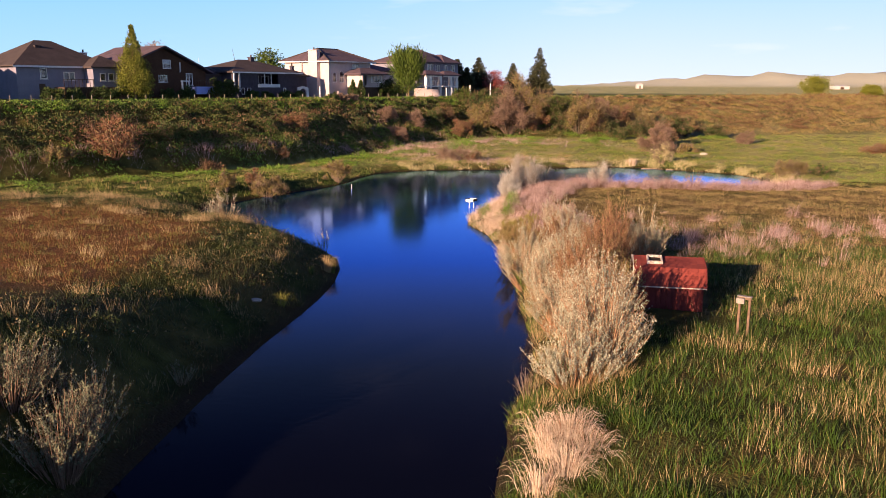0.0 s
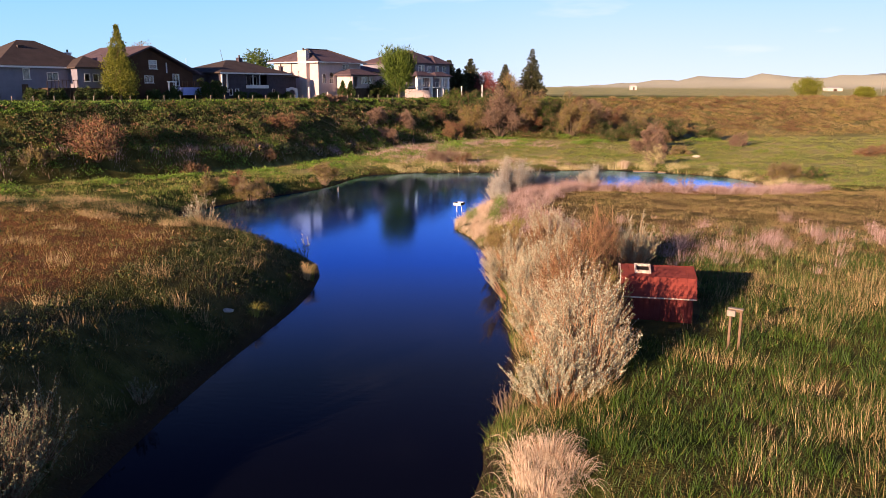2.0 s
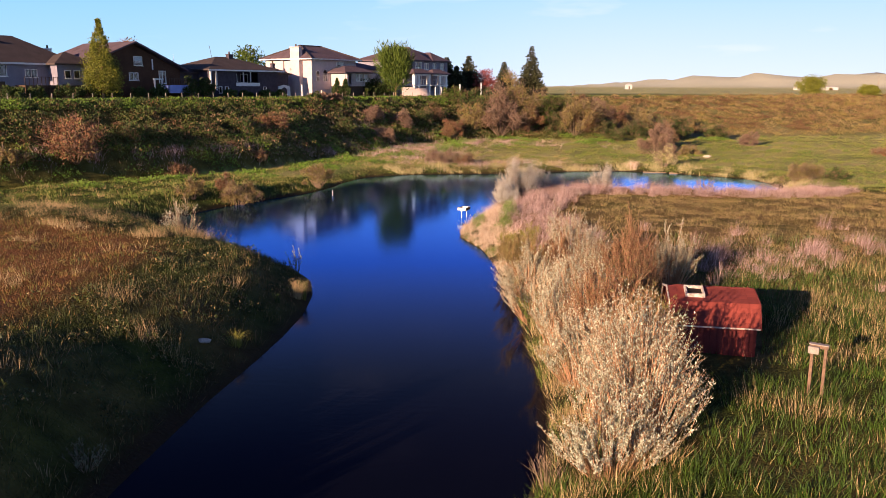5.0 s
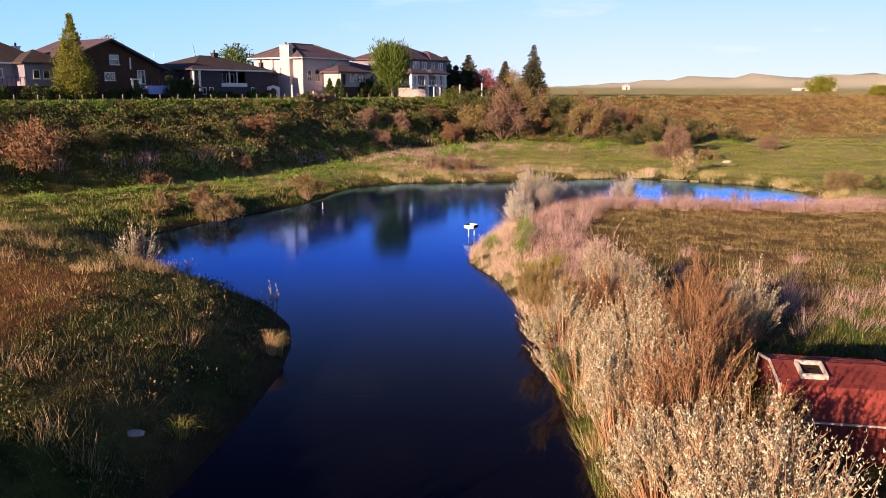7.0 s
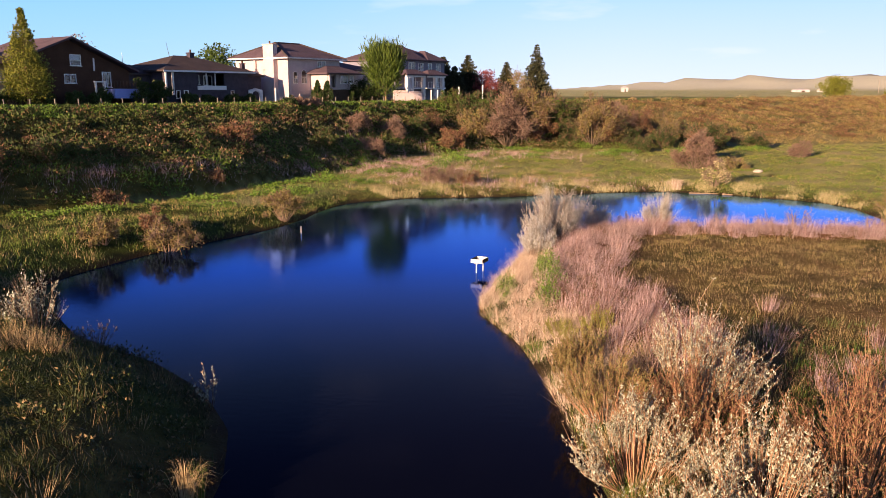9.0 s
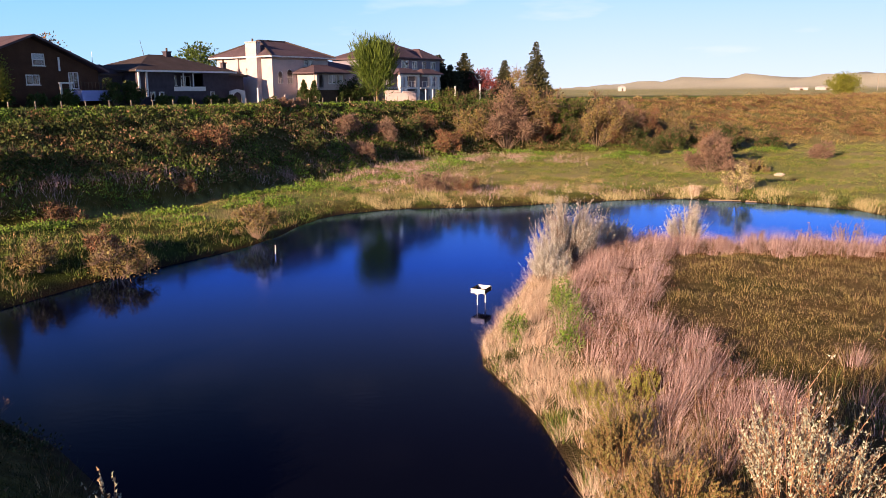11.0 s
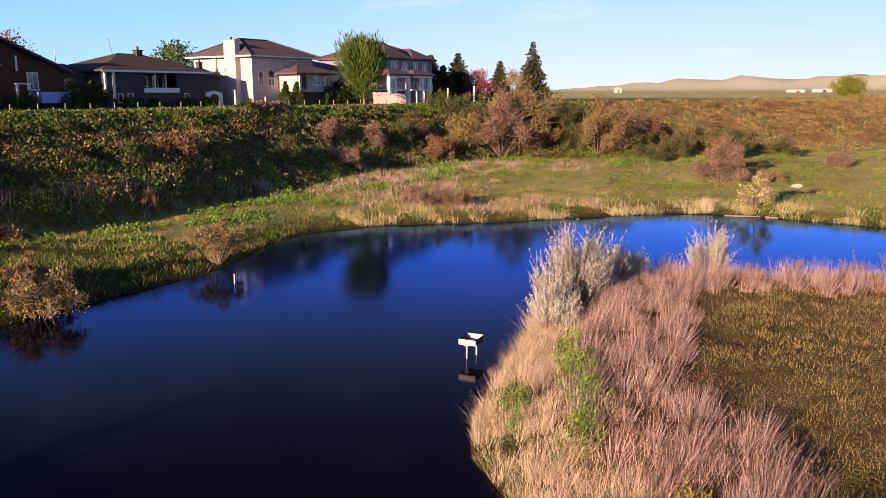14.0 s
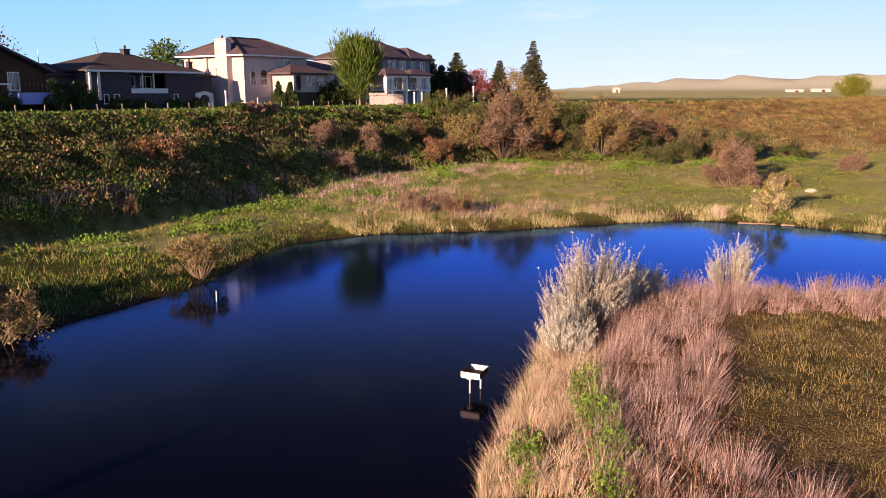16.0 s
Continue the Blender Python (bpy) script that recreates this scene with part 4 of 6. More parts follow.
WL = "pale silver leaved willow shrub on the pond bank"
RW = "reddish brown budding willow shrub on the pond bank"
GW = "golden brown willow shrub on the pond bank"
NEAR = "willows along the bank"
for i, (x, y, h, r, kind) in enumerate([
        (4.4, 24.9, 2.0, 1.35, 0), (5.3, 26.2, 3.2, 1.4, 0), (5.5, 28.0, 3.2, 1.2, 0), (4.5, 27.6, 2.4, 1.4, 0), (5.2, 29.3, 3.2, 1.6, 0), (4.25, 31.0, 2.5, 1.35, 0), (6.1, 30.7, 2.6, 1.1, 2), (5.1, 32.8, 2.7, 1.5, 1),
        (3.75, 34.2, 2.5, 1.4, 0), (6.3, 34.6, 2.2, 1.1, 2), (4.5, 35.9, 2.8, 1.6, 0), (6.4, 37.4, 2.7, 1.4, 1), (3.0, 38.2, 2.3, 1.4, 0), (4.6, 39.6, 2.5, 1.5, 0), (6.9, 40.6, 2.9, 1.6, 1), (8.7, 41.3, 2.5, 1.2, 0),
        (2.7, 42.3, 2.2, 1.4, 0), (4.4, 43.6, 2.2, 1.4, 1), (2.4, 46.0, 1.9, 1.2, 2), (4.7, 45.7, 2.7, 1.75, 0), (1.9, 49.2, 1.4, 1.0, 2)]):
    shrub(100 + i, x, y, h, r, (SILVER, RUSSET, GOLDEN)[kind], (WL, RW, GW)[kind], stems=115, per=96 if y < 38 else 84, leaf=0.060, bare=0.46, group=NEAR, lobes=9, base=0.42, slim=0.42, dome=0.5, stem_mat=WILLOW_STEM)
for i, (x, y, h, r) in enumerate([(1.7, 70.0, 3.3, 1.45), (3.0, 72.4, 3.0, 1.4), (1.0, 67.6, 2.2, 0.9), (4.9, 75.0, 1.9, 0.9), (9.2, 77.2, 2.7, 1.1)]):
    shrub(140 + i, x, y, h, r, SILVER_BUD, "silver budded willow shrub at the tip of the spit", stems=190, per=88, leaf=0.055, bare=0.3, group="willows on the spit", stem_mat=BARE_STEM, slim=0.4)
for i, (x, y, h, r) in enumerate([(2.3, 51.4, 1.1, 0.9), (1.4, 53.0, 0.9, 0.7), (2.9, 52.6, 0.9, 0.7)]):
    shrub(145 + i, x, y, h, r, YELLOW_BLADE, "low yellow green shrub among pale reeds", stems=60, per=45, leaf=0.05, bare=0.1, group="willows on the spit", base=0.5)
for i, (x, y, h, r) in enumerate([(6.8, 76.6, 1.3, 0.8), (13.2, 77.0, 1.2, 0.55), (15.8, 76.6, 1.5, 0.9), (17.6, 76.0, 2.0, 0.9), (19.6, 76.0, 1.2, 0.7), (22.4, 76.4, 1.4, 0.9), (11.1, 77.0, 0.9, 0.5)]):
    shrub(150 + i, x, y, h, r, ROSY_BUD, "thin rosy twigged shrub among dry reeds", stems=45, per=16, leaf=0.08, stem_mat=BARE_STEM, group="thin shrubs on the spit")
shrub(160, -17.1, 50.2, 2.1, 1.0, SILVER, "sparse grey green shrub on the bank", stems=60, per=18, leaf=0.09, stem_mat=BARE_STEM)
shrub(161, -15.0, 50.3, 1.0, 0.8, ROSY_BUD, "low bare twiggy shrub by the water", stems=40, per=8, leaf=0.07, stem_mat=BARE_STEM)
shrub(162, -8.1, 17.1, 2.3, 1.2, SHADED_WILLOW, "willow shrub with leaves darkened for the shaded bank", stems=100, per=75, leaf=0.06, group="willows on the shaded bank")
shrub(163, -8.6, 19.2, 2.0, 1.1, SHADED_WILLOW, "willow shrub with leaves darkened for the shaded bank", stems=90, per=60, leaf=0.06, group="willows on the shaded bank")
shrub(164, -9.9, 18.0, 2.0, 1.1, SHADED_WILLOW, "willow shrub with leaves darkened for the shaded bank", stems=90, per=60, leaf=0.06, group="willows on the shaded bank")
shrub(165, -8.2, 23.8, 0.8, 0.55, SHADED_WILLOW, "small sparse shrub near the waterline", stems=35, per=10, leaf=0.06, stem_mat=BARE_STEM)
shrub(166, 2.95, 24.6, 1.1, 0.5, BARE_STEM, "leafless pale twigs at the water's edge", stems=30, per=3, leaf=0.05, stem_mat=BARE_STEM)
shrub(167, -9.35, 46.4, 1.5, 0.4, SILVER, "slender leafy sapling at the tip of the bank", stems=8, per=22, leaf=0.09, stem_mat=STEM)
FS = "shrubs along the far shore"
for i, (x, y, h, r, m, lab) in enumerate([
        (-16.9, 80.3, 2.6, 1.45, GOLDEN, "yellowish budding shrub on the far shore"), (-20.9, 69.6, 2.6, 1.8, GOLDEN, "yellowish budding shrub on the far shore"), (-22.6, 71.9, 1.6, 1.2, RUSSET, "brown twiggy shrub on the far shore"),
        (-24.0, 68.0, 1.7, 1.2, GOLDEN, "yellowish budding shrub on the far shore"), (-26.9, 93.2, 1.5, 1.2, RUSSET, "brown twiggy shrub below the slope"), (20.6, 120.0, 4.4, 2.9, ROSY_BUD, "large rosy budding shrub in the wet hollow"),
        (18.7, 102.4, 2.6, 1.5, PALE_REED, "pale yellow round shrub on the far shore"), (34.8, 126.8, 2.0, 1.5, ROSY_BUD, "greyish twiggy shrub in the pasture"), (28.9, 88.3, 2.1, 1.8, GOLDEN, "brown budding shrub at the end of the pond"),
        (31.0, 89.6, 1.8, 1.5, GOLDEN, "brown budding shrub at the end of the pond"), (33.0, 89.0, 1.4, 1.0, DEEP_LEAF, "dark green shrub at the end of the pond"), (27.0, 138.0, 4.0, 2.4, DEEP_LEAF, "dark green shrub at the foot of the slope"),
        (24.2, 134.0, 3.0, 2.0, RUSSET, "brown shrub at the foot of the slope"), (16.6, 133.8, 1.6, 1.5, DEEP_LEAF, "dark green shrub at the foot of the slope"), (-4.6, 100.2, 1.3, 1.5, RUSSET, "russet shrub among shore grass"),
        (-7.6, 100.0, 1.9, 1.9, ROSY_BUD, "rosy budding shrub among shore grass"), (24.6, 117.6, 1.9, 1.5, GOLDEN, "yellowish shrub in the wet hollow"), (48.7, 114.2, 1.2, 2.6, RUSSET, "low brown bush in the pasture"), (53.0, 116.5, 1.1, 2.4, RUSSET, "low brown bush in the pasture"),
        (22.6, 125.5, 2.4, 1.6, GOLDEN, "yellowish shrub in the wet hollow"), (33.0, 140.0, 2.6, 2.2, DEEP_LEAF, "dark green shrub at the foot of the slope")]):
    thicket(200 + i, x, y, h, r, m, lab, n=int((1600 if y < 85 else 900) + 620 * h * r / 2), leaf=0.12 if y < 110 else 0.17, group=FS, name="shrub", stem_mat=STEM if m is DEEP_LEAF else BARE_STEM, twigs=20)
# Some dark green bushes are hedge, others stand in for shade between bushes.
SL = "bushes on the slope"
for i, (x, y, h, r, m, lab) in enumerate([
        (-39.0, 77.2, 5.5, 2.9, RUSSET, "tall rust brown budding bush on the slope"), (-42.4, 72.5, 1.5, 1.8, GOLDEN, "low yellow brown bush on the slope"), (-1.4, 134.6, 7.4, 4.3, ROSY_BUD, "huge rosy grey bush with bare limbs"), (0.9, 137.6, 9.4, 4.4, GOLDEN, "huge olive brown bush with bare limbs"),
        (10.4, 138.2, 6.9, 3.8, GOLDEN, "large yellow brown bush with bare limbs"), (-8.3, 128.8, 3.1, 2.3, RUSSET, "brown bush at the foot of the slope"), (-15.7, 123.2, 2.7, 2.3, ROSY_BUD, "rosy bush on the slope"), (-27.7, 101.2, 2.2, 2.1, RUSSET, "orange brown bush on the slope"),
        (-5.3, 133.4, 4.6, 2.7, GOLDEN, "olive brown bush on the slope"), (5.6, 140.0, 5.4, 2.7, SPRING_LEAF, "fresh green bush on the slope"), (14.4, 142.0, 5.0, 2.5, ROSY_BUD, "rosy grey bush on the slope"), 
        (-17.0, 117.5, 2.0, 1.9, ROSY_BUD, "rosy bush at the foot of the slope"), (-26.1, 114.9, 1.0, 1.1, DEEP_LEAF, "dark green garden bush at the top of the slope"), (-25.0, 116.6, 1.0, 1.2, ROSY_BUD, "rosy dry bush at the top of the slope"), (-23.8, 118.2, 0.9, 1.0, ROSY_BUD, "rosy dry bush at the top of the slope"),
        (-31.8, 83.0, 1.5, 1.9, WEED_BROWN, "brown dead weed clump on the slope"), (-21.5, 112.0, 2.0, 1.7, DEEP_LEAF, "dark green bush on the slope"), (-9.5, 138.0, 2.2, 2.2, SPRING_LEAF, "yellow green bush at the top of the slope"), (8.0, 146.0, 4.2, 2.4, SPRING_LEAF, "yellow green bush on the slope"), (3.2, 137.0, 4.6, 2.6, RUSSET, "brown bush with bare limbs on the slope"), (-4.0, 137.5, 5.2, 2.8, DEEP_LEAF, "dark green bush behind the rosy one"), (12.6, 140.6, 5.6, 2.8, RUSSET, "brown bush with bare limbs on the slope"), (17.4, 143.6, 4.2, 2.6, RUSSET, "brown bush on the slope"), (20.0, 139.0, 3.4, 2.8, DEEP_LEAF, "dark green bush at the foot of the slope"), (-11.5, 130.5, 2.4, 2.0, WEED_BROWN, "brown dead weed clump on the slope"), (22.5, 147.0, 3.0, 2.4, GOLDEN, "yellow brown bush on the slope"),
        (-6.5, 138.0, 4.2, 2.6, DEEP_LEAF, "dark green bush on the slope"), (2.0, 141.0, 5.0, 3.0, DEEP_LEAF, "dark green bush on the slope"), (7.6, 139.0, 3.8, 2.6, DEEP_LEAF, "dark green bush at the foot of the slope"), (15.5, 139.5, 3.2, 2.4, DEEP_LEAF, "dark green bush at the foot of the slope"),
        (-13.0, 128.0, 2.2, 2.0, DEEP_LEAF, "dark green bush on the slope"), (-29.5, 97.0, 1.6, 1.9, DEEP_LEAF, "dark green bush on the slope"), (-19.0, 119.5, 2.4, 1.8, ROSY_BUD, "dull rosy budding bush on the slope"),
        (-36.5, 84.5, 1.7, 2.0, DEEP_LEAF, "dark green bush on the slope"), (25.5, 143.0, 2.8, 2.4, DEEP_LEAF, "dark green bush on the slope"), (30.0, 149.0, 2.4, 2.2, GOLDEN, "yellow brown bush on the slope")]):
    thicket(300 + i, x, y, h, r, m, lab, n=int(1000 + 190 * h * r), leaf=0.21 if h > 4 else 0.18, group=SL, stem_mat=BARE_STEM if m in (ROSY_BUD, GOLDEN) else STEM, twigs=26 if m is ROSY_BUD else 14, lift=0.2 if h > 4 else 0.1)

broadleaf(400, -49.5, 102.5, 9.2, 2.35, 0.17, POPLAR_LEAF, "tall narrow yellow green poplar tree before the houses", n=11000, leaf=0.21, shape="column", name="poplar_tree", clumps=190)
broadleaf(401, -18.1, 134.5, 6.8, 2.85, 0.14, SPRING_LEAF, "spreading fresh green garden tree beside the house", n=9000, leaf=0.30, shape="vase", name="tree", clumps=120)
spruce(402, 3.7, 189.5, 10.6, 3.7, "tall dark spruce tree on the bench")
spruce(403, -2.2, 186.0, 7.0, 2.7, "smaller dark spruce tree on the bench")
spruce(404, -13.2, 168.5, 7.4, 3.6, "dense dark spruce tree beside the house")
spruce(405, -9.0, 172.0, 7.8, 3.8, "dense dark spruce tree beside the house")
spruce(406, -11.0, 166.0, 5.6, 2.7, "dense dark spruce tree beside the house")
broadleaf(407, -5.6, 170.0, 4.6, 2.2, 0.2, RED_LEAF, "small tree with dark red spring leaves", n=2200, leaf=0.3, shape="round", name="plum_tree", clumps=40)
broadleaf(408, 82.0, 243.0, 4.8, 3.4, 0.12, POPLAR_LEAF, "lone olive green tree at the rim of the bench", n=6000, leaf=0.32, shape="round", name="tree", clumps=60)
broadleaf(409, 99.0, 247.0, 2.6, 2.6, 0.1, POPLAR_LEAF, "low olive green tree at the rim of the bench", n=5000, leaf=0.32, shape="round", name="tree", clumps=50)
broadleaf(410, -46.0, 146.0, 7.6, 3.2, 0.25, SPRING_LEAF, "leafy green tree behind the dark house", n=2600, leaf=0.4, shape="round", name="tree", clumps=50)
broadleaf(411, -62.0, 134.0, 8.2, 3.0, 0.25, RUSSET, "budding brown tree behind the houses", n=1800, leaf=0.35, shape="round", name="tree", clumps=50)
for i, (x, y) in enumerate([(-26.75, 131.2), (-25.6, 132.0)]):
    broadleaf(420 + i, x, y, 2.8, 1.0, 0.06, DEEP_LEAF, "clipped columnar cedar by the house wall", n=4200, leaf=0.15, trunk=0.06, shape="column", name="cedar_shrub", clumps=60)


# ---------------------------------------------------------------- small works by the pond
RED_SHINGLE = mat("red_asphalt_shingle", (0.115, 0.021, 0.017), (0.25, 0.050, 0.038), 1.5, 0.9, per_object=0.5, fine=40)
RED_BOARD = mat("weathered_red_board", (0.10, 0.016, 0.016), (0.20, 0.04, 0.034), 3, 0.85, bump=0.004, per_object=0.3)
WHITE_TRIM = mat("chipped_white_trim", (0.30, 0.22, 0.18), (0.72, 0.66, 0.58), 9, 0.7)
WHITE_METAL = mat("white_painted_metal", (0.62, 0.60, 0.58), (0.85, 0.84, 0.82), 3, 0.45)
POST_WOOD = mat("weathered_post_wood", (0.10, 0.065, 0.042), (0.23, 0.15, 0.10), 9, 0.85, bump=0.003)
DARK_WOOD = mat("dark_wet_wood", (0.02, 0.014, 0.01), (0.06, 0.04, 0.025), 8, 0.8)
GREY_BOX = mat("grey_weathered_board", (0.20, 0.17, 0.15), (0.36, 0.32, 0.28), 8, 0.8)
BLACK_BOARD = mat("black_board", (0.01, 0.008, 0.006), (0.03, 0.02, 0.015), 4, 0.9)
STONE = mat("pale_stone", (0.30, 0.27, 0.22), (0.52, 0.48, 0.41), 5, 0.85, bump=0.02)
LOG = mat("bleached_driftwood", (0.16, 0.11, 0.07), (0.34, 0.26, 0.18), 7, 0.85, bump=0.01)


def bm_boxes(boxes, bevel=0.0):
    bm = bmesh.new()
    for x0, y0, z0, x1, y1, z1 in boxes:
        r = bmesh.ops.create_cube(bm, size=1.0)
        for v in r["verts"]:
            v.co = Vector((x0 + (v.co.x + 0.5) * (x1 - x0), y0 + (v.co.y + 0.5) * (y1 - y0), z0 + (v.co.z + 0.5) * (z1 - z0)))
    if bevel:
        bmesh.ops.bevel(bm, geom=bm.edges[:], offset=bevel, segments=1, affect="EDGES")
    return bm


def bm_prism(points, x0, x1):
    """A closed solid: the outline (y, z) drawn out along x."""
    bm = bmesh.new()
    a = [bm.verts.new((x0, y, z)) for y, z in points]
    b = [bm.verts.new((x1, y, z)) for y, z in points]
    bm.faces.new(a)
    bm.faces.new(b[::-1])
    for i in range(len(points)):
        j = (i + 1) % len(points)
        bm.faces.new((a[j], a[i], b[i], b[j]))
    bmesh.ops.recalc_face_normals(bm, faces=bm.faces[:])
    return bm


def bm_rod(p, q, r0, r1=None, sides=8):
    bm = bmesh.new()
    v, f = tubes(np.array([[p, q]], float), np.array([[r0, r0 if r1 is None else r1]]), sides)
    vs = [bm.verts.new(c) for c in v]
    for quad in f:
        bm.faces.new([vs[i] for i in quad])
    bm.faces.new(vs[:sides][::-1])
    bm.faces.new(vs[sides:])
    return bm


def pump_shed():
    L, D = 2.72, 2.9
    top = [(0.0, 0.98), (0.34, 1.60), (D / 2, 1.82), (D - 0.34, 1.60), (D, 0.98)]
    z0 = 1.2
    ob = thing("gambrel_shed", (7.08, 32.26, z0), "small red gambrel roofed shed with open roof hatch in grass", "shed", turn=-4.5)
    part("wall", bm_prism([(0.06, -0.3), (D - 0.06, -0.3), (D - 0.06, 0.9)] + [(y, z - 0.05) for y, z in top[::-1][1:-1]] + [(0.06, 0.9)], 0.04, L - 0.04), RED_BOARD, ob)
    for i in range(13):
        x = 0.06 + i * (L - 0.12) / 13
        part("board", bm_boxes([(x + 0.006, 0.035, -0.25, x + (L - 0.12) / 13 - 0.006, 0.06, 0.9)], 0.004), RED_BOARD, ob)
    roof = part("roof", bm_prism([(-0.09, 0.92)] + [(y, z) for y, z in top[1:-1]] + [(D + 0.09, 0.92), (D + 0.05, 0.89)] + [(y, z - 0.05) for y, z in top[::-1][1:-1]] + [(-0.05, 0.89)], -0.03, L + 0.03), RED_BOARD, ob)
    bm = bm_boxes([(-0.146, -0.16, 0.0, 0.146, 0.012, 0.012)], 0.003)
    tab = bpy.data.meshes.new("shingle")
    bm.to_mesh(tab)
    bm.free()
    tab.materials.append(RED_SHINGLE)
    rng = random.Random(5)
    for (ya, za), (yb, zb) in (((-0.09, 0.92), top[1]), (top[1], top[2]), (top[3], top[2]), ((D + 0.09, 0.92), top[3])):
        run = math.hypot(yb - ya, zb - za)
        rows = int(run / 0.142)
        pitch = math.degrees(math.atan2(zb - za, abs(yb - ya)))
        back = ya > yb
        for r in range(rows):
            s = (r + 1) * run / rows
            y, z = ya + (yb - ya) * s / run, za + (zb - za) * s / run
            for c in range(10):
                x = -0.03 + 0.153 + c * (L + 0.06 - 0.01) / 10 * 0.998 + (0.0 if r % 2 else -0.0)
                if back is False and ya == top[1][0] and 0.5 < x < 1.1 and 0.35 < s < 1.02:
                    continue
                sh = new("shingle", tab)
                sh.parent = roof
                n_off = 0.008 + rng.random() * 0.006
                sh.matrix_local = pose(x, y, z + n_off, pitch if not back else pitch, 0, 180 if back else 0) @ pose((0.03 if r % 2 else -0.03) * (1 if 0 < c < 9 else 0), 0, 0, 1.5, 0, rng.uniform(-0.8, 0.8))
    part("eave_trim", bm_boxes([(-0.06, -0.135, 0.885, L + 0.05, -0.095, 0.93)], 0.006), WHITE_TRIM, ob, "chipped white eave board")
    for x in (-0.075, L + 0.035):
        rake = [(-0.12, 0.88), (0.32, 1.64), (D / 2, 1.865), (D - 0.32, 1.64), (D + 0.12, 0.88), (D + 0.06, 0.88), (D - 0.36, 1.585), (D / 2, 1.80), (0.36, 1.585), (-0.06, 0.88)]
        bm = bmesh.new()
        n = len(rake)
        a = [bm.verts.new((x, y, z)) for y, z in rake]
        b = [bm.verts.new((x + 0.04, y, z)) for y, z in rake]
        for i in range(n):
            j = (i + 1) % n
            bm.faces.new((a[i], a[j], b[j], b[i]))
        for i in range(4):
            for q in (a, b):
                bm.faces.new((q[i], q[i + 1], q[n - 2 - i], q[n - 1 - i]))
        bmesh.ops.recalc_face_normals(bm, faces=bm.faces[:])
        part("rake_trim", bm, WHITE_TRIM if x < 0 else RED_BOARD, ob, "chipped white trim along the roof's end" if x < 0 else "red trim along the roof's end")
    # open hatch on the upper slope: curb of four boards, black plate for shade
    hatch = part("hatch_plate", bm_boxes([(-0.24, -0.28, 0.03, 0.24, 0.28, 0.04)]), BLACK_BOARD, ob, "black plate standing in for the shade inside the roof hatch")
    tilt = math.degrees(math.atan2(0.22, 1.16))
    hatch.matrix_local = pose(0.80, 0.98, 1.735, tilt, 0, 0)
    for b in ((-0.31, -0.36, -0.02, 0.31, -0.28, 0.13), (-0.31, 0.28, -0.02, 0.31, 0.36, 0.13), (-0.31, -0.28, -0.02, -0.24, 0.28, 0.13), (0.24, -0.28, -0.02, 0.31, 0.28, 0.13)):
        o = part("hatch_curb", bm_boxes([b], 0.01), WHITE_TRIM, ob, "white board of the hatch curb")
        o.matrix_local = pose(0.80, 0.98, 1.735, tilt, 0, 0)
    part("vent_box", bm_boxes([(-0.26, 0.25, 1.0, -0.08, 0.62, 1.22)], 0.01), WHITE_TRIM, ob, "white vent box on the end wall")


def post_pair():
    z = gz(10.5, 28.9)
    ob = thing("post_stand", (10.5, 28.88, z), "pair of weathered timber posts with a small board box", "post stand", turn=-28)
    for x in (-0.17, 0.17):
        part("post", bm_boxes([(x - 0.042, -0.042, -0.3, x + 0.042, 0.042, 1.42 if x < 0 else 1.36)], 0.008), POST_WOOD, ob)
    part("crossbar", bm_boxes([(-0.24, -0.085, 1.34, 0.24, -0.052, 1.43)], 0.005), POST_WOOD, ob)
    part("box", bm_boxes([(-0.26, -0.20, 1.20, 0.02, -0.09, 1.40)], 0.01), GREY_BOX, ob, "small grey board box")
    part("cap", bm_boxes([(-0.26, -0.10, 1.432, 0.25, 0.08, 1.46)], 0.006), GREY_BOX, ob)


def nest_platform():
    ob = thing("nest_platform", (-2.08, 65.78, 0.0), "white nesting tray on two poles standing in water", "nesting platform", turn=-20)
    for x, y in ((-0.10, -0.18), (0.07, 0.34)):
        part("pole", bm_rod((x, y, -1.2), (x, y, 0.60), 0.028), WHITE_METAL, ob)
    part("floor", bm_boxes([(-0.32, -0.38, 0.58, 0.32, 0.40, 0.60)]), DARK_WOOD, ob, "dark wooden tray floor")
    part("front_panel", bm_boxes([(-0.33, -0.41, 0.575, 0.33, -0.382, 0.78)], 0.006), WHITE_METAL, ob)
    part("back_panel", bm_boxes([(-0.33, 0.402, 0.575, 0.33, 0.43, 0.78)], 0.006), WHITE_METAL, ob)
    for x in (-0.33, 0.305):
        part("side_panel", bm_boxes([(x, -0.38, 0.575, x + 0.025, 0.40, 0.78)], 0.004), DARK_WOOD, ob, "dark wooden side board")
    bm = bmesh.new()
    ring = [[0.10 * math.cos(a) - 0.10, -0.18 + 0.10 * math.sin(a), 0.5] for a in np.linspace(0, 6.283, 15)]
    v, f = tubes(np.array([ring]), np.full((1, 15), 0.014), 5)
    vs = [bm.verts.new(c) for c in v]
    for q in f:
        bm.faces.new([vs[i] for i in q])
    part("clamp_ring", bm, WHITE_METAL, ob)


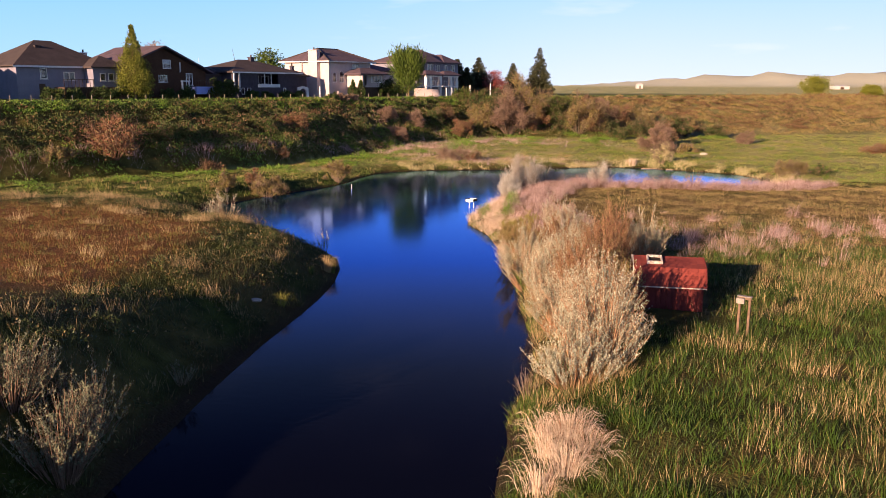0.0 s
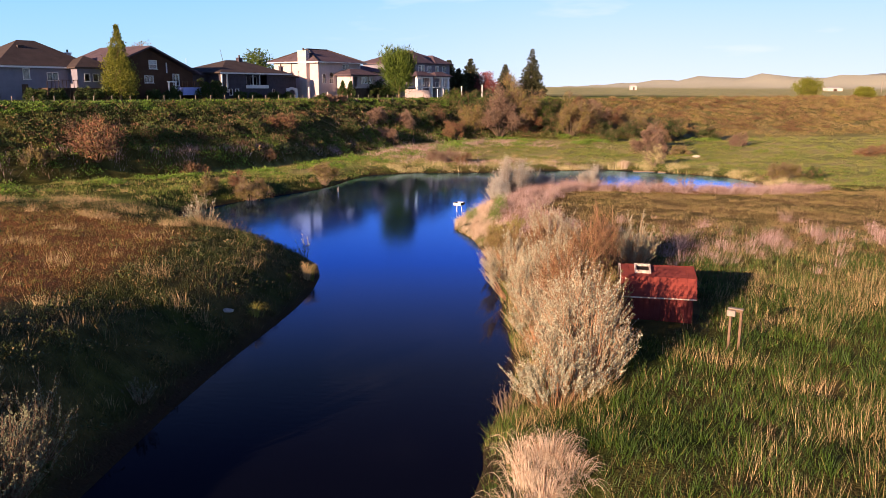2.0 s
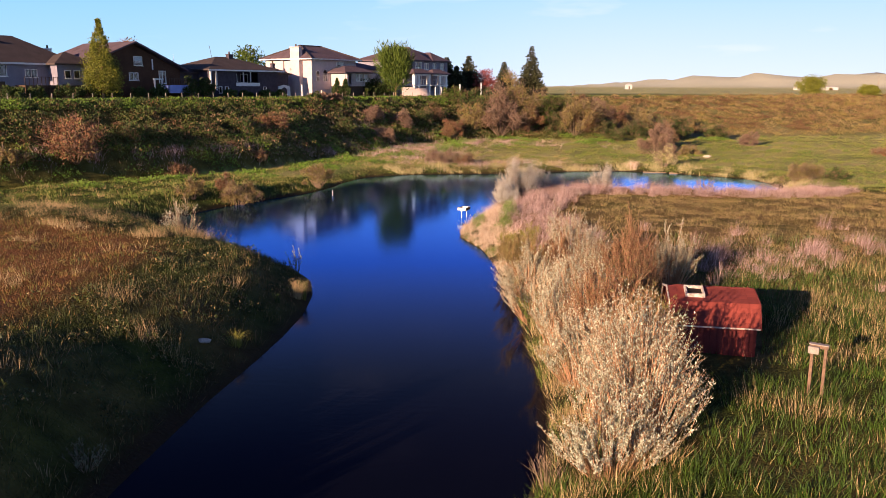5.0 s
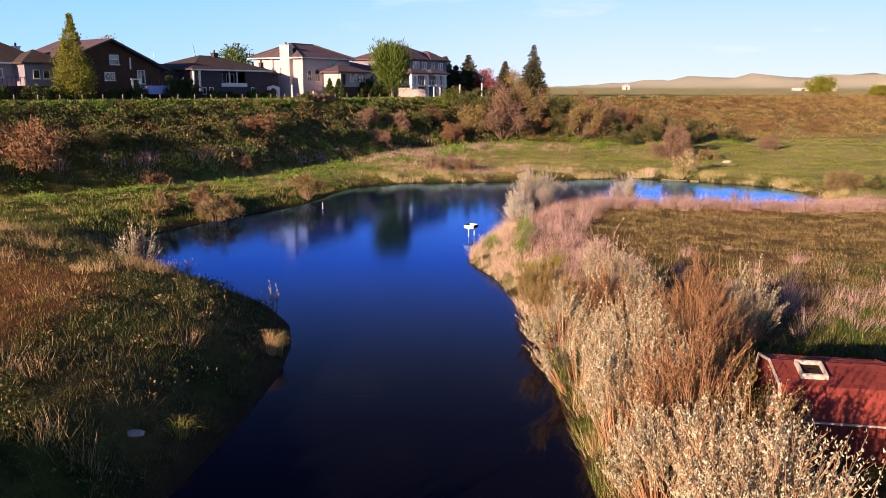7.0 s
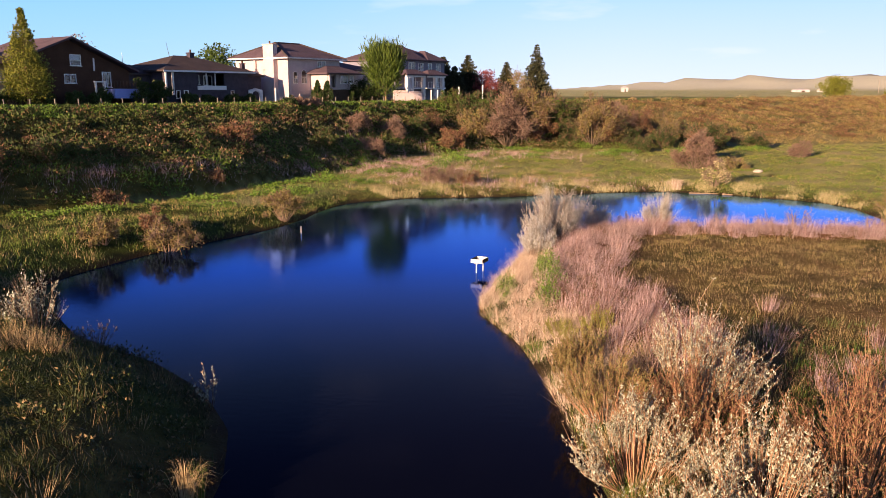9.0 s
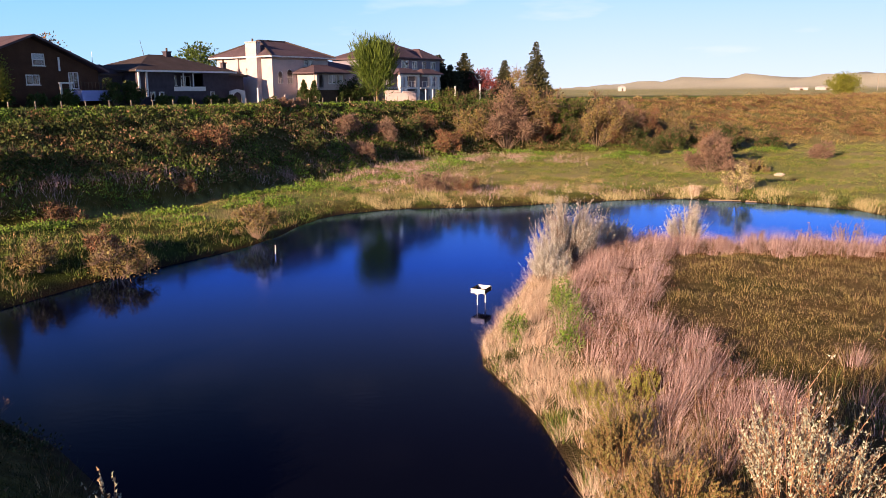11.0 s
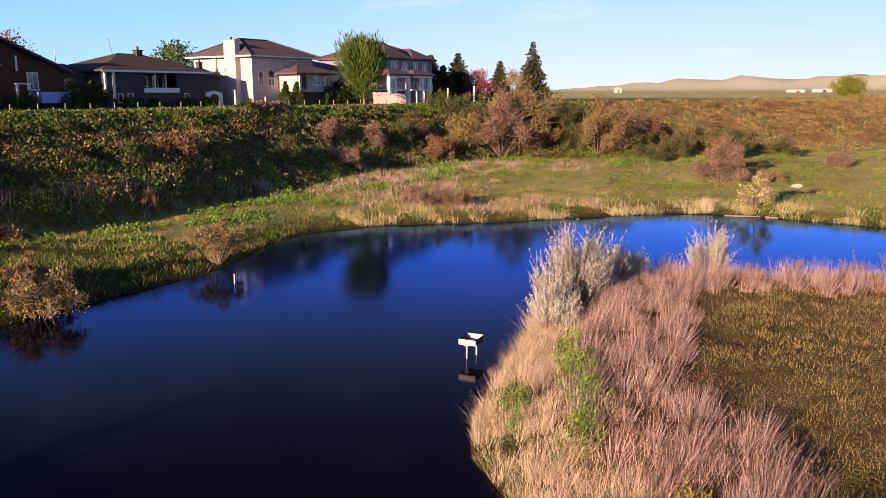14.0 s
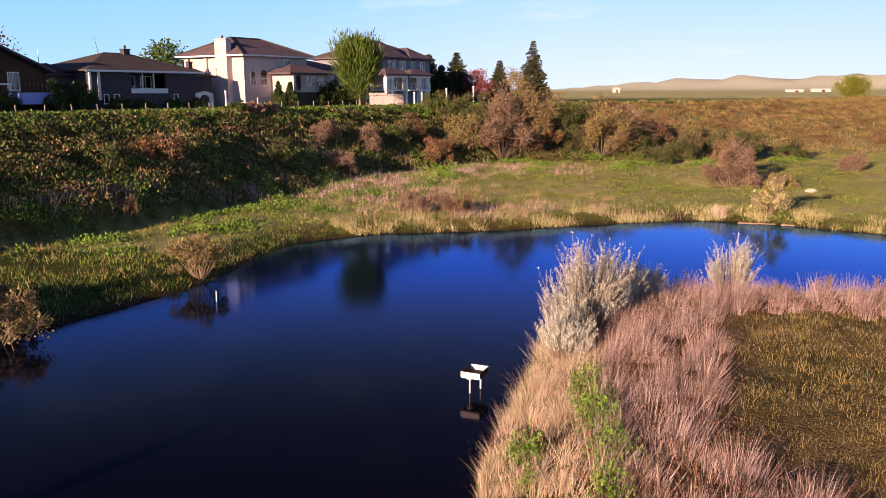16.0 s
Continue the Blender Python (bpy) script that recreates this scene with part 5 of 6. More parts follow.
def tuft(seed, x, y, n, h, spread, droop, material, label, width=0.011):
    rng = np.random.default_rng(seed)
    off = rng.normal(0, spread, (n, 2))
    b = np.concatenate([off, np.zeros((n, 1)) - 0.05], 1)
    hh = h * rng.uniform(0.5, 1.1, n)
    lean = off / spread * (droop * hh)[:, None] * 0.5 + rng.normal(0, 0.25 * droop, (n, 2)) * hh[:, None] + np.array([0.12, 0.05]) * hh[:, None]
    t = np.linspace(0, 1, 5)[None].repeat(n, 0)
    top = b + np.concatenate([lean * 0.25, hh[:, None] * 1.15], 1)
    paths = bezier(b[:, None], top[:, None], (b + np.concatenate([np.clip(lean, -0.55, 0.55), hh[:, None] * np.clip(1 - 0.45 * np.linalg.norm(lean, axis=1) / hh, 0.25, 1)[:, None]], 1))[:, None], t)
    v, f = tubes(paths, width * 0.5 * rng.uniform(0.7, 1.3, (n, 1)) * (1 - 0.75 * t))
    ob = new("grass_tuft", sheet("grass_tuft", v, f, material, False))
    ob.location = (x, y, max(0.0, gz(x, y)))
    return tagged(ob, label, "grass tuft", "tall grass tufts by the water")


def blob(name, x, y, z, size, material, label, category, seed, turn=0.0):
    bm = bmesh.new()
    bmesh.ops.create_icosphere(bm, subdivisions=3, radius=1.0)
    for v in bm.verts:
        k = 1 + 0.28 * noise.noise(v.co * 1.4 + Vector((seed, 0, 0))) + 0.1 * noise.noise(v.co * 4 + Vector((seed, 3, 0)))
        v.co = Vector((v.co.x * size[0] * k, v.co.y * size[1] * k, v.co.z * size[2] * k))
    me = bpy.data.meshes.new(name)
    bm.to_mesh(me)
    bm.free()
    me.materials.append(material)
    ob = new(name, me)
    ob.matrix_world = pose(x, y, z, 0, 0, turn)
    return tagged(ob, label, category)


def driftwood(x, y, length, r, turn, z, seed):
    rng = np.random.default_rng(seed)
    k = 8
    p = np.stack([np.linspace(-length / 2, length / 2, k), rng.normal(0, 0.04 * length, k) * 0.5, np.full(k, r * 0.5)], 1)
    v, f = tubes(p[None], (r * np.linspace(1.1, 0.55, k) * rng.uniform(0.85, 1.15, k))[None], 8)
    ob = new("driftwood_log", sheet("driftwood_log", v, f, LOG))
    ob.matrix_world = pose(x, y, z, 0, 0, turn)
    return tagged(ob, "bleached driftwood log lying at the water's edge", "log", "driftwood on the far shore")


pump_shed()
post_pair()
nest_platform()
stake = new("marker_stake")
me = bpy.data.meshes.new("marker_stake")
bm = bm_rod((0, 0, -1.0), (0.02, 0, 0.5), 0.03, 0.028)
bm.to_mesh(me)
bm.free()
me.materials.append(WHITE_METAL)
bpy.data.objects.remove(stake)
stake = tagged(new("marker_stake", me), "white painted stake standing in the shallow water", "stake")
stake.location = (-14.62, 76.39, 0)
for seed, x, y, n, h in ((1, 3.6, 19.9, 300, 0.85), (2, 4.15, 20.7, 340, 0.95), (3, 3.5, 21.3, 220, 0.75), (11, 4.0, 18.9, 300, 0.9), (12, 3.3, 18.2, 220, 0.8), (13, 4.6, 19.8, 200, 0.7)):
    tuft(seed, x, y, n, h, 0.2, 0.95, STRAW, "tuft of pale drooping straw on the bank")
tuft(4, -7.75, 40.7, 200, 0.95, 0.08, 0.55, TAN_BLADE, "orange tan straw tuft at the tip of the bank")
tuft(7, -7.5, 40.95, 60, 1.0, 0.06, 0.35, RANK_BLADE, "fresh green tuft at the tip of the bank")
tuft(5, -8.11, 38.94, 40, 0.5, 0.05, 0.5, GREEN_BLADE, "small green tuft on the dark bank")
tuft(6, -7.9, 33.4, 90, 0.7, 0.10, 0.6, YELLOW_BLADE, "yellow green tuft on the dark bank")
tuft(8, 15.1, 102.4, 150, 1.1, 0.22, 0.4, STRAW, "tall pale straw tuft on the far shore", 0.03)
blob("flat_stone", -8.8, 32.6, gz(-8.8, 32.6) + 0.05, (0.26, 0.16, 0.09), STONE, "pale flat stone on the dark bank", "stone", 1)
blob("boulder", 26.3, 114.6, gz(26.3, 114.6) + 0.12, (0.5, 0.3, 0.22), STONE, "pale boulder beside the wet hollow", "stone", 2)
driftwood(17.4, 100.6, 2.6, 0.07, -8, 0.03, 1)
driftwood(19.4, 99.9, 0.9, 0.09, -20, 0.03, 2)
driftwood(14.6, 103.9, 1.6, 0.09, -35, gz(14.6, 103.9), 3)


# ---------------------------------------------------------------- the houses on the bench
CREAM = mat("cream_stucco", (0.48, 0.40, 0.39), (0.60, 0.51, 0.50), 1.2, 0.9, bump=0.004)
# Pale siding, darkened and blued in its colour for walls in shade.
SHADED_SIDING = mat("shaded_siding", (0.18, 0.175, 0.22), (0.25, 0.24, 0.30), 1.0, 0.8)
BROWN_SIDING = mat("dark_brown_siding", (0.05, 0.022, 0.012), (0.092, 0.044, 0.023), 1.0, 0.8)
# Dark brick, its colour deepened towards violet for the shaded front.
SLATE_BRICK = mat("slate_brick", (0.045, 0.038, 0.052), (0.085, 0.072, 0.09), 2.2, 0.9)
TILE_ROOF = mat("mauve_brown_shingles", (0.075, 0.052, 0.062), (0.14, 0.10, 0.115), 0.8, 0.85, bump=0.02, fine=14)
DARK_ROOF = mat("dark_brown_shingles", (0.045, 0.034, 0.032), (0.085, 0.066, 0.06), 0.8, 0.85, bump=0.02, fine=14)
HOUSE_WHITE = mat("white_house_paint", (0.70, 0.68, 0.66), (0.82, 0.80, 0.78), 1.5, 0.6)
# White balcony panels with the blue cast of shade put into their colour.
SHADE_BLUE_PANEL = mat("shade_blue_panel", (0.26, 0.32, 0.70), (0.36, 0.42, 0.80), 1.5, 0.5)
DECK_WOOD = mat("dark_deck_wood", (0.05, 0.03, 0.02), (0.11, 0.07, 0.045), 4, 0.8)
FENCE_WOOD = mat("grey_fence_wood", (0.20, 0.17, 0.14), (0.36, 0.32, 0.27), 6, 0.85)
BARN = mat("chalky_farm_paint", (0.42, 0.41, 0.40), (0.56, 0.54, 0.52), 0.3, 0.8)
CURTAIN = mat("pale_curtain", (0.5, 0.5, 0.5), (0.7, 0.7, 0.7), 6, 0.9)
GLASS = bpy.data.materials.new("window_glass")
GLASS.use_nodes = True
_p = GLASS.node_tree.nodes["Principled BSDF"]
_p.inputs["Base Color"].default_value = (0.75, 0.82, 0.9, 1)
_p.inputs["Transmission Weight"].default_value, _p.inputs["Roughness"].default_value, _p.inputs["IOR"].default_value = 1.0, 0.02, 1.5

ROW = Vector((-31.1, 132.7, 8.0))       # corner of the cream house; the row of back walls runs along (0.6, 0.8)
ROW_TURN = math.degrees(math.atan2(0.862, 0.507))


def at_row(s, out=0.0, z=0.0):
    """A place s metres along the row of back walls and out metres before them."""
    return (ROW.x + 0.6 * s + 0.8 * out, ROW.y + 0.8 * s - 0.6 * out, ROW.z + z)


def bm_wall(length, height, holes=(), thick=0.25, z0=0.0):
    """A wall along x facing -y, with rectangular openings (x0, x1, z0, z1) right through it."""
    xs = sorted({0.0, length, *[h[0] for h in holes], *[h[1] for h in holes]})
    zs = sorted({z0, height, *[h[2] for h in holes], *[h[3] for h in holes]})
    bm = bmesh.new()
    vs = {}

    def vert(x, y, z):
        k = (round(x, 4), round(y, 4), round(z, 4))
        if k not in vs:
            vs[k] = bm.verts.new(k)
        return vs[k]

    def hole(x, z):
        return any(h[0] < x < h[1] and h[2] < z < h[3] for h in holes)
    for i in range(len(xs) - 1):
        for j in range(len(zs) - 1):
            a, b, c, d = xs[i], xs[i + 1], zs[j], zs[j + 1]
            if hole((a + b) / 2, (c + d) / 2):
                continue
            bm.faces.new([vert(a, 0, c), vert(b, 0, c), vert(b, 0, d), vert(a, 0, d)])
            bm.faces.new([vert(a, thick, d), vert(b, thick, d), vert(b, thick, c), vert(a, thick, c)])
            for edge, nx, nz, p, q in (((a, b), (a + b) / 2, c - 1e-3, (a, c), (b, c)), ((a, b), (a + b) / 2, d + 1e-3, (b, d), (a, d)), (None, a - 1e-3, (c + d) / 2, (a, d), (a, c)), (None, b + 1e-3, (c + d) / 2, (b, c), (b, d))):
                outside = nx < 0 or nx > length or nz < z0 or nz > height
                if outside or hole(nx, nz):
                    bm.faces.new([vert(q[0], 0, q[1]), vert(p[0], 0, p[1]), vert(p[0], thick, p[1]), vert(q[0], thick, q[1])])
    return bm


def bm_hip(x0, y0, x1, y1, z, over, rise, ridge_along="x", thick=0.18, ends=None):
    x0, y0, x1, y1 = x0 - over, y0 - over, x1 + over, y1 + over
    w, d = x1 - x0, y1 - y0
    half = min(w, d) / 2
    if ends is not None:
        r = [(x0 + ends * w, (y0 + y1) / 2), (x1 - ends * w, (y0 + y1) / 2)]
    elif ridge_along == "x" and w >= d:
        r = [(x0 + half, (y0 + y1) / 2), (x1 - half, (y0 + y1) / 2)]
    else:
        r = [((x0 + x1) / 2, y0 + half), ((x0 + x1) / 2, y1 - half)]
    bm = bmesh.new()
    lo = [bm.verts.new((x, y, z - thick)) for x, y in ((x0, y0), (x1, y0), (x1, y1), (x0, y1))]
    hi = [bm.verts.new((x, y, z)) for x, y in ((x0, y0), (x1, y0), (x1, y1), (x0, y1))]
    same = abs(r[0][0] - r[1][0]) + abs(r[0][1] - r[1][1]) < 0.05
    a = bm.verts.new((*r[0], z + rise))
    b = a if same else bm.verts.new((*r[1], z + rise))
    bm.faces.new(lo[::-1])
    for i in range(4):
        j = (i + 1) % 4
        bm.faces.new((lo[i], lo[j], hi[j], hi[i]))
    if same:
        faces = [(hi[i], hi[(i + 1) % 4], a) for i in range(4)]
    elif ends is not None or (ridge_along == "x" and w >= d):
        faces = [(hi[0], hi[1], b, a), (hi[1], hi[2], b), (hi[2], hi[3], a, b), (hi[3], hi[0], a)]
    else:
        faces = [(hi[0], hi[1], a), (hi[1], hi[2], b, a), (hi[2], hi[3], b), (hi[3], hi[0], a, b)]
    for f in faces:
        bm.faces.new(f)
    bmesh.ops.recalc_face_normals(bm, faces=bm.faces[:])
    return bm


def window(parent, x, z, w, h, y=0.0, bars=1, frame_mat=None, name="window", rails=0):
    """A framed window in an opening of a wall that faces -y; its pane is a piece of its own."""
    f = 0.07
    rects = [(x, z, x + w, z + f), (x, z + h - f, x + w, z + h), (x, z + f, x + f, z + h - f), (x + w - f, z + f, x + w, z + h - f)]
    for i in range(bars):
        c = x + w * (i + 1) / (bars + 1)
        rects.append((c - 0.03, z + f, c + 0.03, z + h - f))
    for i in range(rails):
        c = z + h * (i + 1) / (rails + 1)
        rects.append((x + f, c - 0.03, x + w - f, c + 0.03))
    win = part(name, bm_boxes([(a, y - 0.05, b, c, y + 0.08, d) for a, b, c, d in rects]), frame_mat or HOUSE_WHITE, parent)
    o = part("pane", bm_boxes([(x + f, y + 0.02, z + f, x + w - f, y + 0.035, z + h - f)]), GLASS, win)
    o.visible_shadow = False
    part("sill", bm_boxes([(x - 0.08, y - 0.12, z - 0.07, x + w + 0.08, y - 0.052, z - 0.005)]), frame_mat or HOUSE_WHITE, win)
    return win


def walls(ob, x0, y0, x1, y1, h, material, holes=(), z0=-0.4, left_holes=()):
    """Four walls with thickness; the openings are in the one that faces the pond."""
    t = 0.25
    o = part("wall", bm_wall(x1 - x0, h, [(a - x0, b - x0, c, d) for a, b, c, d in holes], t, z0), material, ob)
    o.location = (x0, y0, 0)
    part("wall", bm_boxes([(x0, y1 - t, z0, x1, y1, h)]), material, ob)
    for x in (x0, x1 - t):
        part("wall", bm_boxes([(x, y0 + t + 0.002, z0, x + t, y1 - t - 0.002, h)]), material, ob)
    part("ceiling", bm_boxes([(x0 + t, y0 + t, h - 0.1, x1 - t, y1 - t, h - 0.02)]), HOUSE_WHITE, ob)


def railing(parent, x0, x1, y, z, h, material, step=1.2):
    r = part("railing", bm_boxes([(x0, y - 0.03, z + h - 0.06, x1, y + 0.03, z + h)]), material, parent)
    n = max(2, int((x1 - x0) / step) + 1)
    for i in range(n):
        x = x0 + 0.04 + (x1 - x0 - 0.08) * i / (n - 1)
        part("baluster", bm_boxes([(x - 0.03, y - 0.025, z, x + 0.03, y + 0.025, z + h - 0.06)]), material, r)
    return r


def chimney(ob, x0, y0, x1, y1, z0, z1, material):
    c = part("chimney", bm_boxes([(x0, y0, z0, x1, y1, z1)]), material, ob)
    part("cap", bm_boxes([(x0 - 0.08, y0 - 0.08, z1, x1 + 0.08, y1 + 0.08, z1 + 0.12)], 0.02), material, c)
    part("flue", bm_rod(((x0 + x1) / 2, (y0 + y1) / 2, z1 + 0.12), ((x0 + x1) / 2, (y0 + y1) / 2, z1 + 0.5), 0.12), DECK_WOOD, c)


def house(s, label):
    return thing("house", at_row(s), label, "house", "houses on the bench", turn=ROW_TURN)


def house_pale(s):
    ob = house(s, "pale two storey house with a hipped brown roof")
    wins = [(2.9, 3.8, 2.5, 3.85), (5.9, 7.4, 2.4, 3.4), (2.65, 3.5, 0.15, 1.9)]
    walls(ob, 0, 0, 12.2, 10, 4.05, SHADED_SIDING, wins)
    window(ob, 2.9, 2.5, 0.9, 1.35, bars=0)
    window(ob, 5.9, 2.4, 1.5, 1.0)
    part("door", bm_boxes([(2.65, 0.08, 0.15, 3.5, 0.14, 1.9)]), DECK_WOOD, ob, "dark garden door")
    part("roof", bm_hip(0, 0, 12.2, 10, 4.15, 0.6, 3.3), DARK_ROOF, ob)
    part("eave_board", bm_boxes([(-0.62, -0.64, 3.90, 12.82, -0.61, 4.12)]), HOUSE_WHITE, ob)
    # glazed bay on a dark deck
    walls(ob, 8.7, -2.2, 13.4, -0.01, 4.0, SHADED_SIDING, [(9.6, 10.4, 2.3, 3.3), (10.75, 11.55, 2.3, 3.3), (11.9, 12.7, 2.3, 3.3)], z0=1.5)
    for x in (9.6, 10.75, 11.9):
        window(ob, x, 2.3, 0.8, 1.0, y=-2.2, bars=0)
    part("bay_roof", bm_hip(8.7, -2.2, 13.4, 2.4, 4.1, 0.5, 1.5), DARK_ROOF, ob)
    part("deck", bm_boxes([(4.6, -2.4, 1.25, 13.6, -0.02, 1.48)]), DECK_WOOD, ob, "dark wooden deck")
    part("deck_skirt", bm_boxes([(4.75, -2.2, -0.4, 13.45, -2.1, 1.24)]), DECK_WOOD, ob, "dark boarding under the deck")
    railing(ob, 4.6, 8.6, -2.35, 1.48, 1.0, DECK_WOOD, 0.5)
    for x in (4.7, 7.6, 10.6, 13.5):
        part("deck_post", bm_boxes([(x - 0.08, -2.38, -0.4, x + 0.08, -2.22, 1.25)]), DECK_WOOD, ob)
    chimney(ob, 11.2, 4.6, 11.9, 5.3, 4.6, 6.0, HOUSE_WHITE)
    part("roof_vent", bm_boxes([(4.2, 3.2, 6.2, 5.0, 3.7, 6.75)], 0.03), DARK_ROOF, ob)


def house_brown():
    ob = house(-35.2, "dark brown gabled house with a white balcony")
    x1, pk, hl, hr, ht, d = 13.4, 6.3, 4.3, 3.7, 6.85, 11.0
    holes = [(5.5, 6.9, 2.2, 3.2), (10.0, 11.1, 1.8, 3.5)]
    low = min(hl, hr)
    o = part("wall", bm_wall(x1, low, holes, 0.25, -0.4), BROWN_SIDING, ob)
    bm = bmesh.new()
    # gable above the eaves, in bands round the attic window
    for q in ([(0, low), (6.3, low), (6.3, ht), (pk, ht), (0, hl)], [(7.6, low), (x1, low), (x1, hr), (7.6, ht - (7.6 - pk) * (ht - hr) / (x1 - pk))], [(6.3, low), (7.6, low), (7.6, 4.1), (6.3, 4.1)], [(6.3, 5.3), (7.6, 5.3), (7.6, ht - (7.6 - pk) * (ht - hr) / (x1 - pk)), (6.3, ht)]):
        f = [bm.verts.new((x, 0.0, z)) for x, z in q]
        g = [bm.verts.new((x, 0.25, z)) for x, z in q]
        bm.faces.new(f)
        bm.faces.new(g[::-1])
        for i in range(len(q)):
            j = (i + 1) % len(q)
            bm.faces.new((f[j], f[i], g[i], g[j]))
    bmesh.ops.recalc_face_normals(bm, faces=bm.faces[:])
    part("gable", bm, BROWN_SIDING, ob)
    for x, h in ((0.0, hl), (x1 - 0.25, hr)):
        part("wall", bm_boxes([(x, 0.252, -0.4, x + 0.25, d, h)]), BROWN_SIDING, ob)
    part("wall", bm_boxes([(0.252, d - 0.25, -0.4, x1 - 0.252, d, low)]), BROWN_SIDING, ob)
    for a, b in (((-0.8, hl - 0.8 * (ht - hl) / pk + 0.12), (pk, ht + 0.12)), ((pk, ht + 0.12), (x1 + 0.8, hr - 0.8 * (ht - hr) / (x1 - pk) + 0.12))):
        bm = bmesh.new()
        q = [a, b, (b[0], b[1] + 0.22), (a[0], a[1] + 0.22)]
        f = [bm.verts.new((x, -0.9, z)) for x, z in q]
        g = [bm.verts.new((x, d + 0.5, z)) for x, z in q]
        bm.faces.new(f)
        bm.faces.new(g[::-1])
        for i in range(4):
            bm.faces.new((f[(i + 1) % 4], f[i], g[i], g[(i + 1) % 4]))
        bmesh.ops.recalc_face_normals(bm, faces=bm.faces[:])
        part("roof", bm, TILE_ROOF, ob)
    window(ob, 6.3, 4.1, 1.3, 1.2, bars=0, rails=1)
    part("curtain", bm_boxes([(6.36, 0.14, 4.7, 7.54, 0.16, 5.24)]), CURTAIN, ob, "pale curtain behind the attic window")
    window(ob, 5.5, 2.2, 1.4, 1.0)
    window(ob, 10.0, 1.8, 1.1, 1.7, bars=1, name="balcony_door")
    part("balcony", bm_boxes([(10.0, -2.3, 0.55, 14.1, -2.18, 1.62), (13.98, -2.18, 0.55, 14.1, -0.02, 1.62), (10.0, -2.18, 0.55, 10.12, -0.02, 1.62), (10.12, -2.18, 1.42, 13.98, -0.02, 1.56)]), SHADE_BLUE_PANEL, ob, "white balcony tinted blue for the shade it stands in")
    railing(ob, 10.0, 14.1, -2.24, 1.64, 0.85, DECK_WOOD, 0.4)
    for x in (8.0, 9.1):
        part("pergola_post", bm_boxes([(x - 0.09, -2.0, -0.4, x + 0.09, -1.82, 2.3)]), HOUSE_WHITE, ob)
    part("pergola_beam", bm_boxes([(7.8, -2.02, 2.302, 9.3, -1.8, 2.45)]), HOUSE_WHITE, ob)
    part("lamp_strip", bm_boxes([(9.0, -0.08, 3.6, 9.18, -0.01, 5.0)]), HOUSE_WHITE, ob, "white vertical trim board")


def house_slate():
    ob = house(-18.1, "dark slate brick house with a low hipped roof")
    holes = [(4.7, 8.8, 2.0, 3.55), (2.5, 3.2, 0.25, 1.45), (1.4, 2.0, 0.5, 1.45), (9.7, 10.3, 0.35, 1.45)]
    walls(ob, 0, 0, 12.65, 10, 3.75, SLATE_BRICK, holes)
    part("roof", bm_hip(0, 0, 12.65, 10, 3.85, 0.7, 1.95), DARK_ROOF, ob)
    part("eave_board", bm_boxes([(-0.72, -0.74, 3.62, 13.37, -0.71, 3.83)]), HOUSE_WHITE, ob)
    window(ob, 2.5, 0.25, 0.7, 1.2, bars=0)
    window(ob, 1.4, 0.5, 0.6, 0.95, bars=0)
    window(ob, 9.7, 0.35, 0.6, 1.1, bars=0)
    # loggia: recessed balcony with a white front
    part("loggia_floor", bm_boxes([(4.7, 0.26, 1.85, 8.8, 1.9, 1.98)]), DECK_WOOD, ob)
    o = part("loggia_wall", bm_wall(4.1, 3.6, [(0.4, 1.7, 2.2, 3.3), (2.3, 3.7, 2.0, 3.3)], 0.2, 1.98), SLATE_BRICK, ob)
    o.location = (4.7, 1.9, 0)
    window(ob, 5.1, 2.2, 1.3, 1.1, y=1.95)
    window(ob, 7.0, 2.0, 1.4, 1.3, y=1.95)
    for x in (6.05, 7.4):
        part("loggia_post", bm_boxes([(x - 0.06, 0.04, 2.05, x + 0.06, 0.16, 3.55)]), HOUSE_WHITE, ob)
    part("balcony_front", bm_boxes([(4.55, -0.16, 1.52, 8.95, -0.01, 2.02)], 0.01), HOUSE_WHITE, ob, "white balcony front")
    for x in (-0.05, 0.9):
        part("corner_post", bm_boxes([(x - 0.1, -0.3, 0.9, x + 0.1, -0.1, 3.6)]), HOUSE_WHITE, ob)
    walls(ob, -3.3, 3.0, -0.02, 10, 3.3, SLATE_BRICK)
    part("wing_roof", bm_hip(-3.3, 3.0, 0.2, 10, 3.4, 0.5, 1.1, "y"), DARK_ROOF, ob)
    walls(ob, 12.67, 0.8, 15.6, 9, 3.3, SLATE_BRICK)
    part("wing_roof", bm_hip(12.4, 0.8, 15.6, 9, 3.4, 0.4, 1.0, "y"), DARK_ROOF, ob)
    chimney(ob, 6.9, 4.2, 7.6, 4.9, 5.0, 6.1, SLATE_BRICK)
    chimney(ob, 13.5, 2.0, 14.0, 2.5, 3.9, 4.9, SLATE_BRICK)
    part("aerial", bm_rod((4.4, 5.0, 5.6), (4.0, 5.0, 7.4), 0.03, 0.02, 5), DECK_WOOD, ob)
    part("aerial", bm_rod((-1.6, 6.0, 4.3), (-1.6, 6.0, 5.9), 0.035, 0.02, 5), HOUSE_WHITE, ob)
    # white porch with an arch
    bm = bmesh.new()
    arch = [(0.72, -0.4)] + [(0.72 * math.cos(a), 0.75 + 0.62 * math.sin(a)) for a in np.linspace(0, math.pi, 11)] + [(-0.72, -0.4)]
    loop = [(1.15, -0.4), (1.15, 1.5), (0, 1.75), (-1.15, 1.5), (-1.15, -0.4)] + arch[::-1]
    f = [bm.verts.new((x, 0, z)) for x, z in loop]
